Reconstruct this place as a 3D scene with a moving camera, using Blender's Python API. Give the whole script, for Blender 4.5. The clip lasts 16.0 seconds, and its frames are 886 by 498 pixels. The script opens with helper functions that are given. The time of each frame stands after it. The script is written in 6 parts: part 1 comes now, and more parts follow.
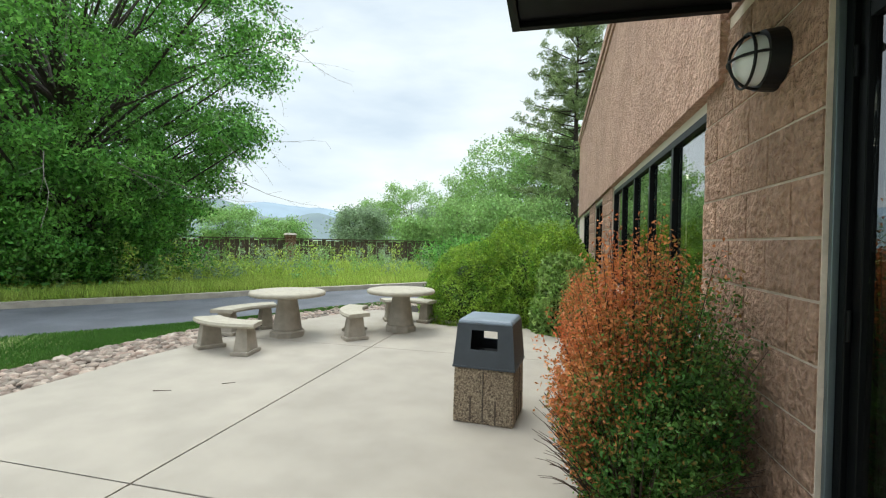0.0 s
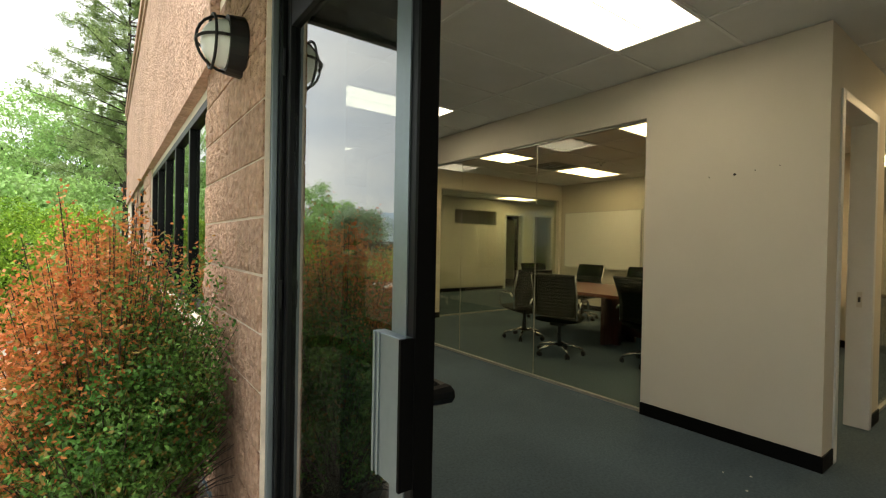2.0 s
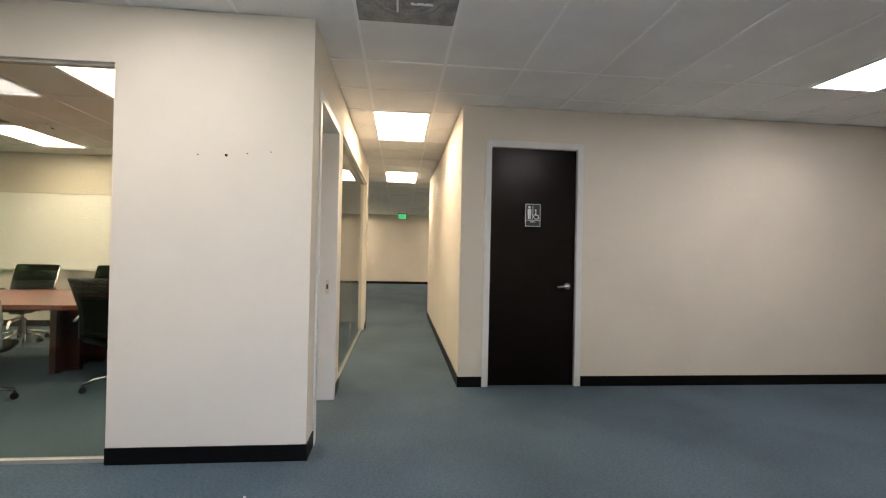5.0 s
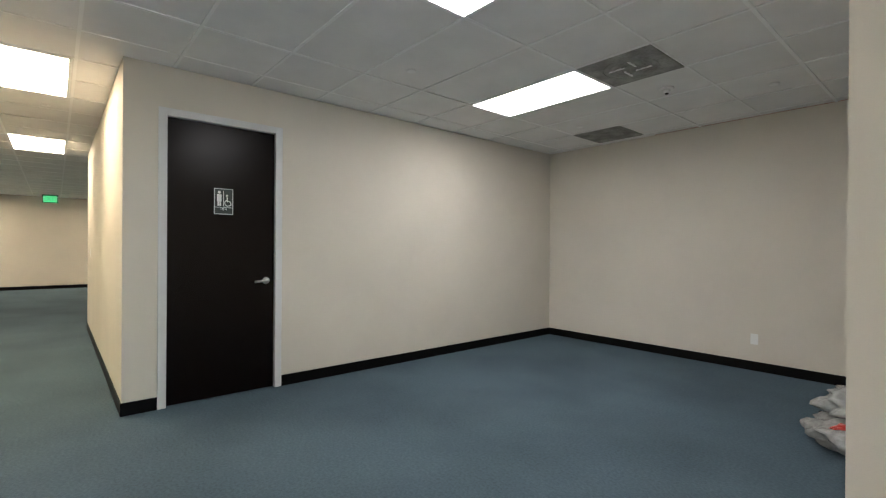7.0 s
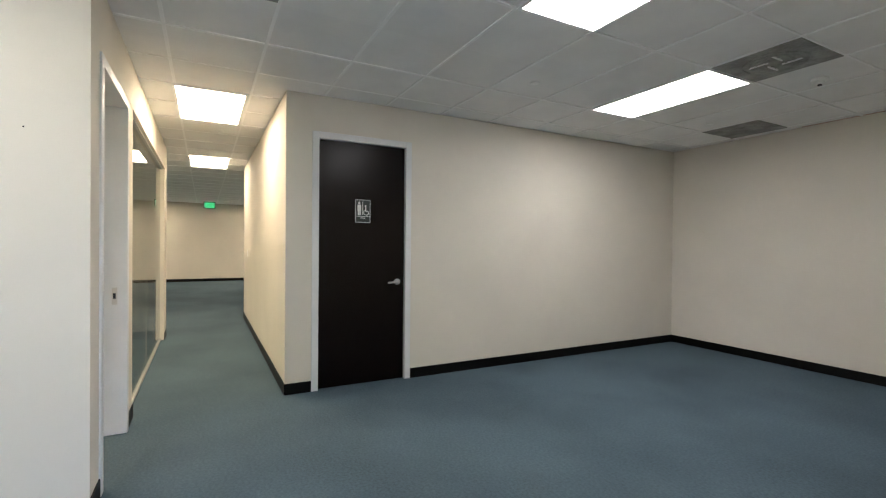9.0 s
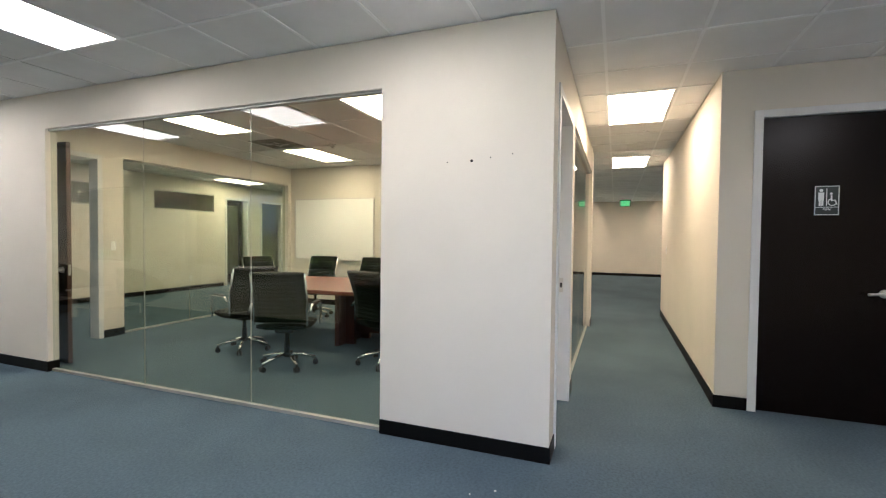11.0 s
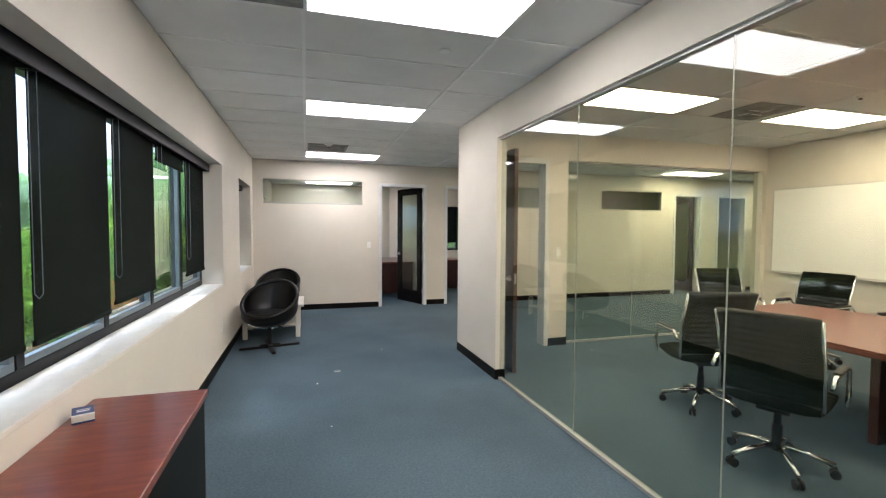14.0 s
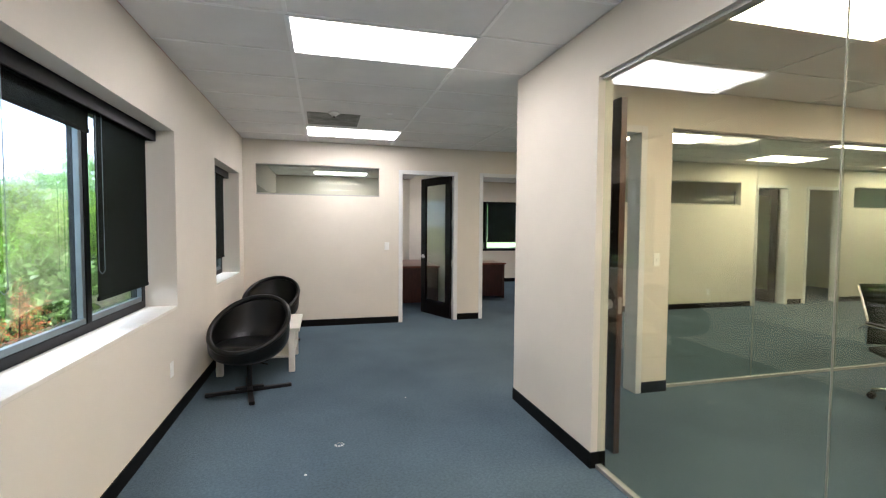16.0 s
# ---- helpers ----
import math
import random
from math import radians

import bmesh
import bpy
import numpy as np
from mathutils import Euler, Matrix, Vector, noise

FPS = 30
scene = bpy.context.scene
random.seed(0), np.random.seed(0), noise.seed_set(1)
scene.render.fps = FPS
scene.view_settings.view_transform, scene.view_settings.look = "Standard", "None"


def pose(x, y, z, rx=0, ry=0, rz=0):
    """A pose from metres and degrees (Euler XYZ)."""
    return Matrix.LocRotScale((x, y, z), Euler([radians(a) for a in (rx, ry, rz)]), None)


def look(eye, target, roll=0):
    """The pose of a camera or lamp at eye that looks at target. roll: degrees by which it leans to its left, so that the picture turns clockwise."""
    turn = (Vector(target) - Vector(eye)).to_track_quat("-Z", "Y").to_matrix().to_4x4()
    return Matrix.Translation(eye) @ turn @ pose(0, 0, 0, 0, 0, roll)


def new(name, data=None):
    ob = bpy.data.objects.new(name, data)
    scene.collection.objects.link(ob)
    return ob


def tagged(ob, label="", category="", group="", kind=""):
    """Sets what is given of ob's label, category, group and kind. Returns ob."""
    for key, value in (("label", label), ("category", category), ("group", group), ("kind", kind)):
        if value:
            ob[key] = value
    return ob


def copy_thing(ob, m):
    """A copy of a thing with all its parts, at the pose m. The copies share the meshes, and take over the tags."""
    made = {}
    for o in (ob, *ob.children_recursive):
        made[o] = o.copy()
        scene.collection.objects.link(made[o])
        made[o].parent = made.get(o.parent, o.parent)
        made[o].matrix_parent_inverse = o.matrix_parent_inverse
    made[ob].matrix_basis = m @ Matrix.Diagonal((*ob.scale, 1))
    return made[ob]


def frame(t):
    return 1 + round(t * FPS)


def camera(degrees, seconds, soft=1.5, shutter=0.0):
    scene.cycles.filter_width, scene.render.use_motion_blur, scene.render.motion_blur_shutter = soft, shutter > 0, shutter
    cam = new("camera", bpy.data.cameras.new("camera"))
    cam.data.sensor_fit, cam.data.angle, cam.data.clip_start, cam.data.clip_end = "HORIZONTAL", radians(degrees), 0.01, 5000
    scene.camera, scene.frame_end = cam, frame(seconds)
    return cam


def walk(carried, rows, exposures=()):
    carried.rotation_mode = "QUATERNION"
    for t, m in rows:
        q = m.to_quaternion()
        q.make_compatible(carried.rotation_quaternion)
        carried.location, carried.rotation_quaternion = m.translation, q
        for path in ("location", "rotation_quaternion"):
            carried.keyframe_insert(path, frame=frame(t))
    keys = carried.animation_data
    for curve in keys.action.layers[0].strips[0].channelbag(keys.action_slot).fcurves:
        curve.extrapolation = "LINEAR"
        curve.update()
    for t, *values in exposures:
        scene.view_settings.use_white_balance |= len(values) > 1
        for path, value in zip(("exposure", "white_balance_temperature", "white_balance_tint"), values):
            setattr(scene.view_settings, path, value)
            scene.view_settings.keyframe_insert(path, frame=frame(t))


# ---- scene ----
cam = camera(88.7, 16.0, soft=1.2)
PATH = [
    (0, (-0.008, 0.12, 1.396), (-0.472, 2.065, 1.366), 1.1),
    (0.5, (0.089, 0.153, 1.384), (0.03, 2.152, 1.354), 1.0),
    (1, (0.203, 0.175, 1.37), (0.59, 2.137, 1.34), 0.9),
    (1.5, (0.321, 0.183, 1.354), (1.136, 2.009, 1.331), 1.0),
    (2, (0.414, 0.153, 1.344), (1.605, 1.759, 1.325), 1.1),
    (2.5, (0.491, 0.134, 1.326), (1.974, 1.476, 1.312), 1.2),
    (3, (0.542, 0.121, 1.318), (2.235, 1.185, 1.312), 1.3),
    (3.2, (0.56, 0.122, 1.313), (2.317, 1.077, 1.312), 1.3),
    (4.3, (0.86, 0.33, 1.312), (2.79, 0.6, 1.32), 1.2),
    (5.3, (1.068, 0.43, 1.305), (3.037, 0.081, 1.318), 1.0),
    (5.5, (1.085, 0.325, 1.304), (3.036, -0.114, 1.315), 0.8),
    (6, (1.174, 0.22, 1.292), (3.008, -0.579, 1.301), 0.7),
    (6.5, (1.202, 0.178, 1.286), (2.874, -0.92, 1.289), 0.5),
    (7, (1.194, 0.215, 1.298), (2.714, -1.085, 1.295), 0.4),
    (7.5, (1.195, 0.3, 1.331), (2.649, -1.073, 1.327), 0.4),
    (8, (1.19, 0.368, 1.35), (2.673, -0.974, 1.344), 0.5),
    (8.2, (1.184, 0.392, 1.353), (2.713, -0.898, 1.347), 0.5),
    (10.3, (1.072, 0.575, 1.391), (3.07, 0.633, 1.338), 0.7),
    (10.5, (1.083, 0.588, 1.39), (3.067, 0.83, 1.336), 0.7),
    (11, (1.122, 0.613, 1.382), (2.99, 1.324, 1.328), 0.6),
    (11.5, (1.195, 0.631, 1.402), (2.871, 1.721, 1.338), 0.6),
    (12, (1.341, 0.746, 1.424), (2.791, 2.121, 1.353), 0.5),
    (12.5, (1.548, 0.915, 1.467), (2.752, 2.51, 1.39), 0.4),
    (13, (1.83, 1.112, 1.504), (2.787, 2.866, 1.418), 0.4),
    (13.5, (2.002, 1.392, 1.496), (2.744, 3.248, 1.411), 0.3),
    (14, (2.104, 1.725, 1.496), (2.683, 3.638, 1.411), 0.3),
    (14.5, (2.202, 2.083, 1.507), (2.677, 4.023, 1.415), 0.4),
    (15, (2.25, 2.462, 1.502), (2.67, 4.416, 1.413), 0.3),
    (15.5, (2.25, 2.91, 1.505), (2.689, 4.859, 1.412), 0.4),
    (16, (2.311, 3.437, 1.488), (2.821, 5.369, 1.395), 0.4),
]
walk(cam, [(t, look(eye, target, roll)) for t, eye, target, roll in PATH],
     exposures=[(0, 0.45, 6550, 3), (1.0, 0.6, 6800, 4), (1.5, 0.7, 7000, 5), (2.0, 1.35, 7500, 6), (2.5, 2.45, 7800, 8), (3.2, 2.95, 7300, 9),
                (4.3, 2.93, 6200, 14), (5.5, 2.75, 5600, 21), (6.5, 2.88, 5500, 16), (8.2, 2.93, 5500, 12), (10.5, 2.92, 5450, 19), (11.5, 2.83, 5450, 18),
                (12.5, 2.85, 5550, 18), (13.5, 3.08, 5500, 18), (14.5, 2.98, 5400, 19), (15.5, 3.25, 5350, 19), (16, 3.12, 5500, 19)])


# ---- world and sun: a bright overcast morning ----
world = bpy.data.worlds.new("overcast_sky")
scene.world = world
world.use_nodes = True
wn, wl = world.node_tree.nodes, world.node_tree.links
wn.clear()
sky = wn.new("ShaderNodeTexSky")
sky.sky_type, sky.sun_disc = "NISHITA", False
sky.sun_elevation, sky.sun_rotation = radians(72), radians(-58)
wtc, wmap = wn.new("ShaderNodeTexCoord"), wn.new("ShaderNodeMapping")
wmap.inputs["Scale"].default_value = (1.0, 1.0, 3.2)
cloud = wn.new("ShaderNodeTexNoise")
cloud.inputs["Scale"].default_value, cloud.inputs["Detail"].default_value, cloud.inputs["Roughness"].default_value = 2.2, 6, 0.5
cramp = wn.new("ShaderNodeValToRGB")
cramp.color_ramp.elements[0].position, cramp.color_ramp.elements[0].color = 0.32, (6.3, 7.2, 8.6, 1)
cramp.color_ramp.elements[1].position, cramp.color_ramp.elements[1].color = 0.66, (10.2, 10.6, 11.0, 1)
wmix, wbg, wout = wn.new("ShaderNodeMixRGB"), wn.new("ShaderNodeBackground"), wn.new("ShaderNodeOutputWorld")
wmix.inputs[0].default_value = 0.86
wl.new(wtc.outputs["Generated"], wmap.inputs[0]); wl.new(wmap.outputs[0], cloud.inputs["Vector"])
wl.new(cloud.outputs["Fac"], cramp.inputs[0]); wl.new(sky.outputs[0], wmix.inputs[1]); wl.new(cramp.outputs[0], wmix.inputs[2])
wl.new(wmix.outputs[0], wbg.inputs[0]); wl.new(wbg.outputs[0], wout.inputs[0])
wbg.inputs[1].default_value = 0.085
# an overcast sky is about three times as bright overhead as at the horizon
wsep, wrise, wmul = wn.new("ShaderNodeSeparateXYZ"), wn.new("ShaderNodeMapRange"), wn.new("ShaderNodeVectorMath")
wrise.inputs[1].default_value, wrise.inputs[2].default_value, wrise.inputs[3].default_value, wrise.inputs[4].default_value = 0.5, 1.0, 1.0, 3.3
wmul.operation = "SCALE"
wl.new(wtc.outputs["Generated"], wsep.inputs[0]); wl.new(wsep.outputs[2], wrise.inputs[0])
wl.new(wmix.outputs[0], wmul.inputs[0]); wl.new(wrise.outputs[0], wmul.inputs["Scale"]); wl.new(wmul.outputs[0], wbg.inputs[0])

sun_data = bpy.data.lights.new("sun", "SUN")
sun_data.energy, sun_data.angle, sun_data.color = 1.5, radians(30), (1.0, 0.97, 0.92)
sun = new("sun", sun_data)
sun.matrix_world = look((-8, 5, 30), (0, 0, 0))
LAMP_STRENGTH = 2.35


# ---- materials ----
def mat(name, color, rough=0.6, metal=0.0, vary=0.12, scale=6.0, bump=0.0, bump_scale=60.0, island=0.0, instance=0.0,
        color2=None, spec=0.5, stain=0.0):
    m = bpy.data.materials.new(name)
    m.use_nodes = True
    n, l = m.node_tree.nodes, m.node_tree.links
    b = n["Principled BSDF"]
    b.inputs["Roughness"].default_value, b.inputs["Metallic"].default_value = rough, metal
    b.inputs["Specular IOR Level"].default_value = spec
    tc = n.new("ShaderNodeNewGeometry")
    nz, fine = n.new("ShaderNodeTexNoise"), n.new("ShaderNodeTexNoise")
    nz.inputs["Scale"].default_value, nz.inputs["Detail"].default_value = scale, 5
    fine.inputs["Scale"].default_value, fine.inputs["Detail"].default_value = bump_scale, 4
    l.new(tc.outputs["Position"], nz.inputs["Vector"]); l.new(tc.outputs["Position"], fine.inputs["Vector"])
    c2 = color2 or tuple(c * (1 - vary) for c in color)
    mix = n.new("ShaderNodeMixRGB")
    mix.inputs[1].default_value, mix.inputs[2].default_value = (*color, 1), (*c2, 1)
    ramp = n.new("ShaderNodeMapRange")
    ramp.inputs[1].default_value, ramp.inputs[2].default_value = 0.35, 0.65
    l.new(nz.outputs["Fac"], ramp.inputs[0]); l.new(ramp.outputs[0], mix.inputs[0])
    out = mix.outputs[0]
    grain = n.new("ShaderNodeMixRGB")
    grain.blend_type = "MULTIPLY"
    grain.inputs[0].default_value = min(1.0, vary * 1.2)
    l.new(out, grain.inputs[1]); l.new(fine.outputs["Fac"], grain.inputs[2])
    out = grain.outputs[0]
    if stain:
        big = n.new("ShaderNodeTexNoise")
        big.inputs["Scale"].default_value, big.inputs["Detail"].default_value = 0.9, 6
        l.new(tc.outputs["Position"], big.inputs["Vector"])
        sr = n.new("ShaderNodeMapRange")
        sr.inputs[1].default_value, sr.inputs[2].default_value, sr.inputs[3].default_value, sr.inputs[4].default_value = 0.4, 0.7, 1.0, 1.0 - stain
        l.new(big.outputs["Fac"], sr.inputs[0])
        sm = n.new("ShaderNodeMixRGB")
        sm.blend_type, sm.inputs[0].default_value = "MULTIPLY", 1.0
        l.new(out, sm.inputs[1]); l.new(sr.outputs[0], sm.inputs[2])
        out = sm.outputs[0]
    if island or instance:
        src = tc.outputs["Random Per Island"] if island else n.new("ShaderNodeObjectInfo").outputs["Random"]
        amount = island or instance
        mr = n.new("ShaderNodeMapRange")
        mr.inputs[3].default_value, mr.inputs[4].default_value = 1 - amount, 1 + amount
        l.new(src, mr.inputs[0])
        hs = n.new("ShaderNodeHueSaturation")
        l.new(mr.outputs[0], hs.inputs["Value"]); l.new(out, hs.inputs["Color"])
        out = hs.outputs[0]
    l.new(out, b.inputs["Base Color"])
    if bump:
        bp = n.new("ShaderNodeBump")
        bp.inputs["Strength"].default_value, bp.inputs["Distance"].default_value = min(bump, 1.0), 0.01 * max(1.0, bump)
        l.new(fine.outputs["Fac"], bp.inputs["Height"]); l.new(bp.outputs[0], b.inputs["Normal"])
    return m


def leaf_mat(name, color, color2, island=0.35, scale=1.2):
    m = mat(name, color, rough=0.5, vary=0.2, scale=scale, color2=color2, island=island, spec=0.3)
    n, l = m.node_tree.nodes, m.node_tree.links
    b, o = n["Principled BSDF"], n["Material Output"]
    tr, mx = n.new("ShaderNodeBsdfTranslucent"), n.new("ShaderNodeMixShader")
    mx.inputs[0].default_value = 0.35
    l.new(b.inputs["Base Color"].links[0].from_socket, tr.inputs[0])
    l.new(b.outputs[0], mx.inputs[1]); l.new(tr.outputs[0], mx.inputs[2]); l.new(mx.outputs[0], o.inputs[0])
    return m


def glass_mat(name, tint, gloss, rough=0.0):
    m = bpy.data.materials.new(name)
    m.use_nodes = True
    n, l = m.node_tree.nodes, m.node_tree.links
    n.remove(n["Principled BSDF"])
    t, g, mx, fr, ad, pw = (n.new("ShaderNode" + k) for k in ("BsdfTransparent", "BsdfGlossy", "MixShader", "LayerWeight", "Math", "Math"))
    t.inputs[0].default_value = (*tint, 1)
    g.inputs["Roughness"].default_value = rough
    fr.inputs[0].default_value = 0.5
    pw.operation, pw.inputs[1].default_value = "POWER", 4.0
    ad.operation, ad.use_clamp = "ADD", True
    ad.inputs[1].default_value = gloss
    l.new(fr.outputs["Facing"], pw.inputs[0]); l.new(pw.outputs[0], ad.inputs[0]); l.new(ad.outputs[0], mx.inputs[0])
    l.new(t.outputs[0], mx.inputs[1]); l.new(g.outputs[0], mx.inputs[2]); l.new(mx.outputs[0], n["Material Output"].inputs[0])
    return m


def sheer(m, share):
    """An open weave: a share of the light passes straight through."""
    n, l = m.node_tree.nodes, m.node_tree.links
    t, mx = n.new("ShaderNodeBsdfTransparent"), n.new("ShaderNodeMixShader")
    mx.inputs[0].default_value = share
    l.new(n["Principled BSDF"].outputs[0], mx.inputs[1]); l.new(t.outputs[0], mx.inputs[2]); l.new(mx.outputs[0], n["Material Output"].inputs[0])


def wood_mat(name, dark, light, rough=0.3, axis=(1.0, 8.0, 8.0)):
    m = mat(name, dark, rough=rough, vary=0.1)
    n, l = m.node_tree.nodes, m.node_tree.links
    tc, mp, nz, rp = (n.new("ShaderNode" + k) for k in ("NewGeometry", "Mapping", "TexNoise", "ValToRGB"))
    mp.inputs["Scale"].default_value = axis
    nz.inputs["Scale"].default_value, nz.inputs["Detail"].default_value = 6, 6
    rp.color_ramp.elements[0].position, rp.color_ramp.elements[0].color = 0.35, (*dark, 1)
    rp.color_ramp.elements[1].position, rp.color_ramp.elements[1].color = 0.65, (*light, 1)
    l.new(tc.outputs["Position"], mp.inputs[0]); l.new(mp.outputs[0], nz.inputs["Vector"]); l.new(nz.outputs["Fac"], rp.inputs[0])
    l.new(rp.outputs[0], n["Principled BSDF"].inputs["Base Color"])
    return m


def glow_mat(name, color, strength):
    m = bpy.data.materials.new(name)
    m.use_nodes = True
    b = m.node_tree.nodes["Principled BSDF"]
    b.inputs["Base Color"].default_value = (0.8, 0.8, 0.8, 1)
    b.inputs["Emission Color"].default_value, b.inputs["Emission Strength"].default_value = (*color, 1), strength
    return m


M_WALL = mat("painted_drywall", (0.72, 0.67, 0.58), 0.75, vary=0.05, scale=1.5, bump=0.08, bump_scale=220)
M_TILE = mat("mineral_ceiling_tile", (0.86, 0.855, 0.84), 0.9, vary=0.06, scale=3, bump=0.25, bump_scale=160, island=0.025)
M_GRID = mat("painted_grid_metal", (0.90, 0.90, 0.89), 0.45, vary=0.02)
M_CARPET = mat("blue_grey_carpet", (0.138, 0.196, 0.238), 0.98, vary=0.24, scale=60, bump=0.8, bump_scale=300, stain=0.24, spec=0.1)
M_BASE = mat("black_rubber_base", (0.003, 0.003, 0.003), 0.5, vary=0.2, spec=0.15)
M_FRAME = mat("pale_grey_painted_metal", (0.73, 0.735, 0.735), 0.45, vary=0.05)
M_DARKWOOD = wood_mat("espresso_veneer", (0.003, 0.0018, 0.0014), (0.0065, 0.0036, 0.0028), 0.27, (8, 8, 0.8))
M_DARKWOOD.node_tree.nodes["Principled BSDF"].inputs["Specular IOR Level"].default_value = 0.17
M_EDGEWOOD = wood_mat("red_brown_wood_edge", (0.050, 0.022, 0.014), (0.085, 0.040, 0.026), 0.4, (9, 9, 1))
M_REDWOOD = wood_mat("mahogany_laminate", (0.15, 0.040, 0.024), (0.22, 0.062, 0.036), 0.28, (1.2, 7, 7))
M_REDDARK = wood_mat("dark_mahogany", (0.045, 0.012, 0.009), (0.07, 0.02, 0.014), 0.35, (7, 7, 1))
M_BLACKMETAL = mat("black_filing_metal", (0.006, 0.007, 0.007), 0.5, vary=0.15, spec=0.15)
M_BRONZE = mat("dark_anodised_aluminium", (0.0035, 0.0042, 0.005), 0.42, spec=0.15, vary=0.25, scale=9, bump=0.05)
M_STRIP = mat("black_weather_strip", (0.002, 0.002, 0.002), 0.6, vary=0.2, spec=0.06)
M_GREYALU = mat("grey_anodised_aluminium", (0.20, 0.24, 0.26), 0.35, metal=0.7, vary=0.12)
M_PALEALU = mat("pale_satin_aluminium", (0.62, 0.61, 0.58), 0.4, metal=0.3, vary=0.06)
M_STEEL = mat("satin_steel", (0.62, 0.60, 0.57), 0.28, metal=1.0, vary=0.05)
M_CHROME = mat("polished_chrome", (0.75, 0.75, 0.74), 0.08, metal=1.0, vary=0.02)
M_LEATHER = mat("black_leatherette", (0.004, 0.0045, 0.004), 0.34, spec=0.28, vary=0.25, scale=20, bump=0.15, bump_scale=200)
M_MESHLEATHER = mat("dark_green_black_leather", (0.005, 0.0085, 0.005), 0.5, spec=0.10, vary=0.15, bump=0.04, bump_scale=120)
M_PLASTIC = mat("black_plastic", (0.008, 0.008, 0.009), 0.5, vary=0.1, spec=0.3)
M_WHITEPAINT = mat("white_painted_wood", (0.78, 0.74, 0.66), 0.5, vary=0.08, scale=10)
M_WHITEPLASTIC = mat("white_plastic", (0.86, 0.86, 0.83), 0.35, vary=0.03)
M_BOARD = mat("whiteboard_enamel", (0.93, 0.93, 0.90), 0.22, vary=0.03, scale=1.2)
M_SHADE = mat("black_shade_fabric", (0.010, 0.014, 0.011), 0.9, vary=0.2, bump=0.3, bump_scale=500, spec=0.12)
sheer(M_SHADE, 0.06)
M_VENT = mat("dusty_grey_vent", (0.48, 0.48, 0.45), 0.8, vary=0.4, scale=7)
M_GLOW = glow_mat("fluorescent_lens", (1.0, 0.89, 0.72), LAMP_STRENGTH)
M_GLOW_WARM = glow_mat("warm_fluorescent_lens", (1.0, 0.76, 0.45), LAMP_STRENGTH * 1.42)
M_EXIT = glow_mat("green_exit_letters", (0.02, 1.0, 0.22), 0.11)
M_GLASS_IN = glass_mat("clear_partition_glass", (0.88, 0.915, 0.87), 0.034)
M_GLASS_OUT = glass_mat("reflective_tinted_glass", (0.80, 0.84, 0.82), 0.18)
M_GLASS_DOOR = glass_mat("tinted_door_glass", (0.42, 0.46, 0.46), 0.21)
M_CONCRETE = mat("broomed_concrete", (0.39, 0.35, 0.295), 0.9, vary=0.14, scale=2.2, bump=0.3, bump_scale=180, stain=0.08, instance=0.03)
M_CASTCON = mat("cast_stone", (0.42, 0.37, 0.30), 0.85, vary=0.2, scale=9, bump=0.35, bump_scale=110, stain=0.15)
M_CASTTOP = mat("sandy_cast_stone_top", (0.43, 0.39, 0.31), 0.8, vary=0.15, scale=12, bump=0.3, bump_scale=120)
M_BLOCK = mat("split_face_block", (0.74, 0.47, 0.335), 0.95, vary=0.55, scale=22, bump=4.5, bump_scale=38, instance=0.12, color2=(0.52, 0.31, 0.21), stain=0.18)
M_BAND = mat("salmon_split_face_band", (0.80, 0.51, 0.385), 0.95, vary=0.5, scale=9, bump=4.0, bump_scale=34, color2=(0.62, 0.375, 0.27), stain=0.15)
M_MORTAR = mat("sandy_mortar", (0.78, 0.66, 0.54), 0.95, vary=0.2, bump=0.4)
M_ASPHALT = mat("asphalt", (0.175, 0.185, 0.21), 0.9, vary=0.25, scale=1.5, bump=0.4, bump_scale=120, stain=0.2)
M_CURB = mat("kerb_concrete", (0.50, 0.45, 0.37), 0.9, vary=0.25, scale=4, bump=0.3)
M_CORE_SHADE = mat("shrub_core_shade", (0.035, 0.06, 0.015), 1.0, vary=0.4, scale=25, bump=1.0, bump_scale=60)
# soil and mulch; its dark tone also paints the shade inside the barberries
M_SOIL_AND_CORE = mat("soil_mulch_and_core_shade", (0.045, 0.034, 0.025), 1.0, vary=0.5, scale=20, bump=1.0, bump_scale=70)
M_GROUND = mat("meadow_ground", (0.20, 0.29, 0.07), 1.0, vary=0.4, scale=0.4, bump=0.6, bump_scale=20, color2=(0.25, 0.29, 0.10))
M_ROCK = mat("river_cobble", (0.40, 0.34, 0.28), 0.85, vary=0.4, scale=9, bump=0.3, island=0.5, color2=(0.27, 0.19, 0.15))
M_PEBBLE = mat("exposed_aggregate", (0.62, 0.49, 0.33), 0.85, vary=0.6, scale=70, bump=1.5, bump_scale=110, color2=(0.17, 0.12, 0.08))
M_BINLID = mat("grey_bin_plastic", (0.045, 0.055, 0.068), 0.42, vary=0.15, scale=12, bump=0.08, bump_scale=200)
# lid colour, paler than the hood plastic
M_BINTOP = mat("pale_blue_grey_bin_top", (0.19, 0.235, 0.285), 0.4, vary=0.12)
M_FENCEWOOD = wood_mat("weathered_fence_wood", (0.060, 0.042, 0.032), (0.125, 0.090, 0.068), 0.9, (6, 6, 1))
M_BRICK = mat("fence_pillar_brick", (0.30, 0.155, 0.105), 0.9, vary=0.4, scale=9, bump=0.5, instance=0.15)
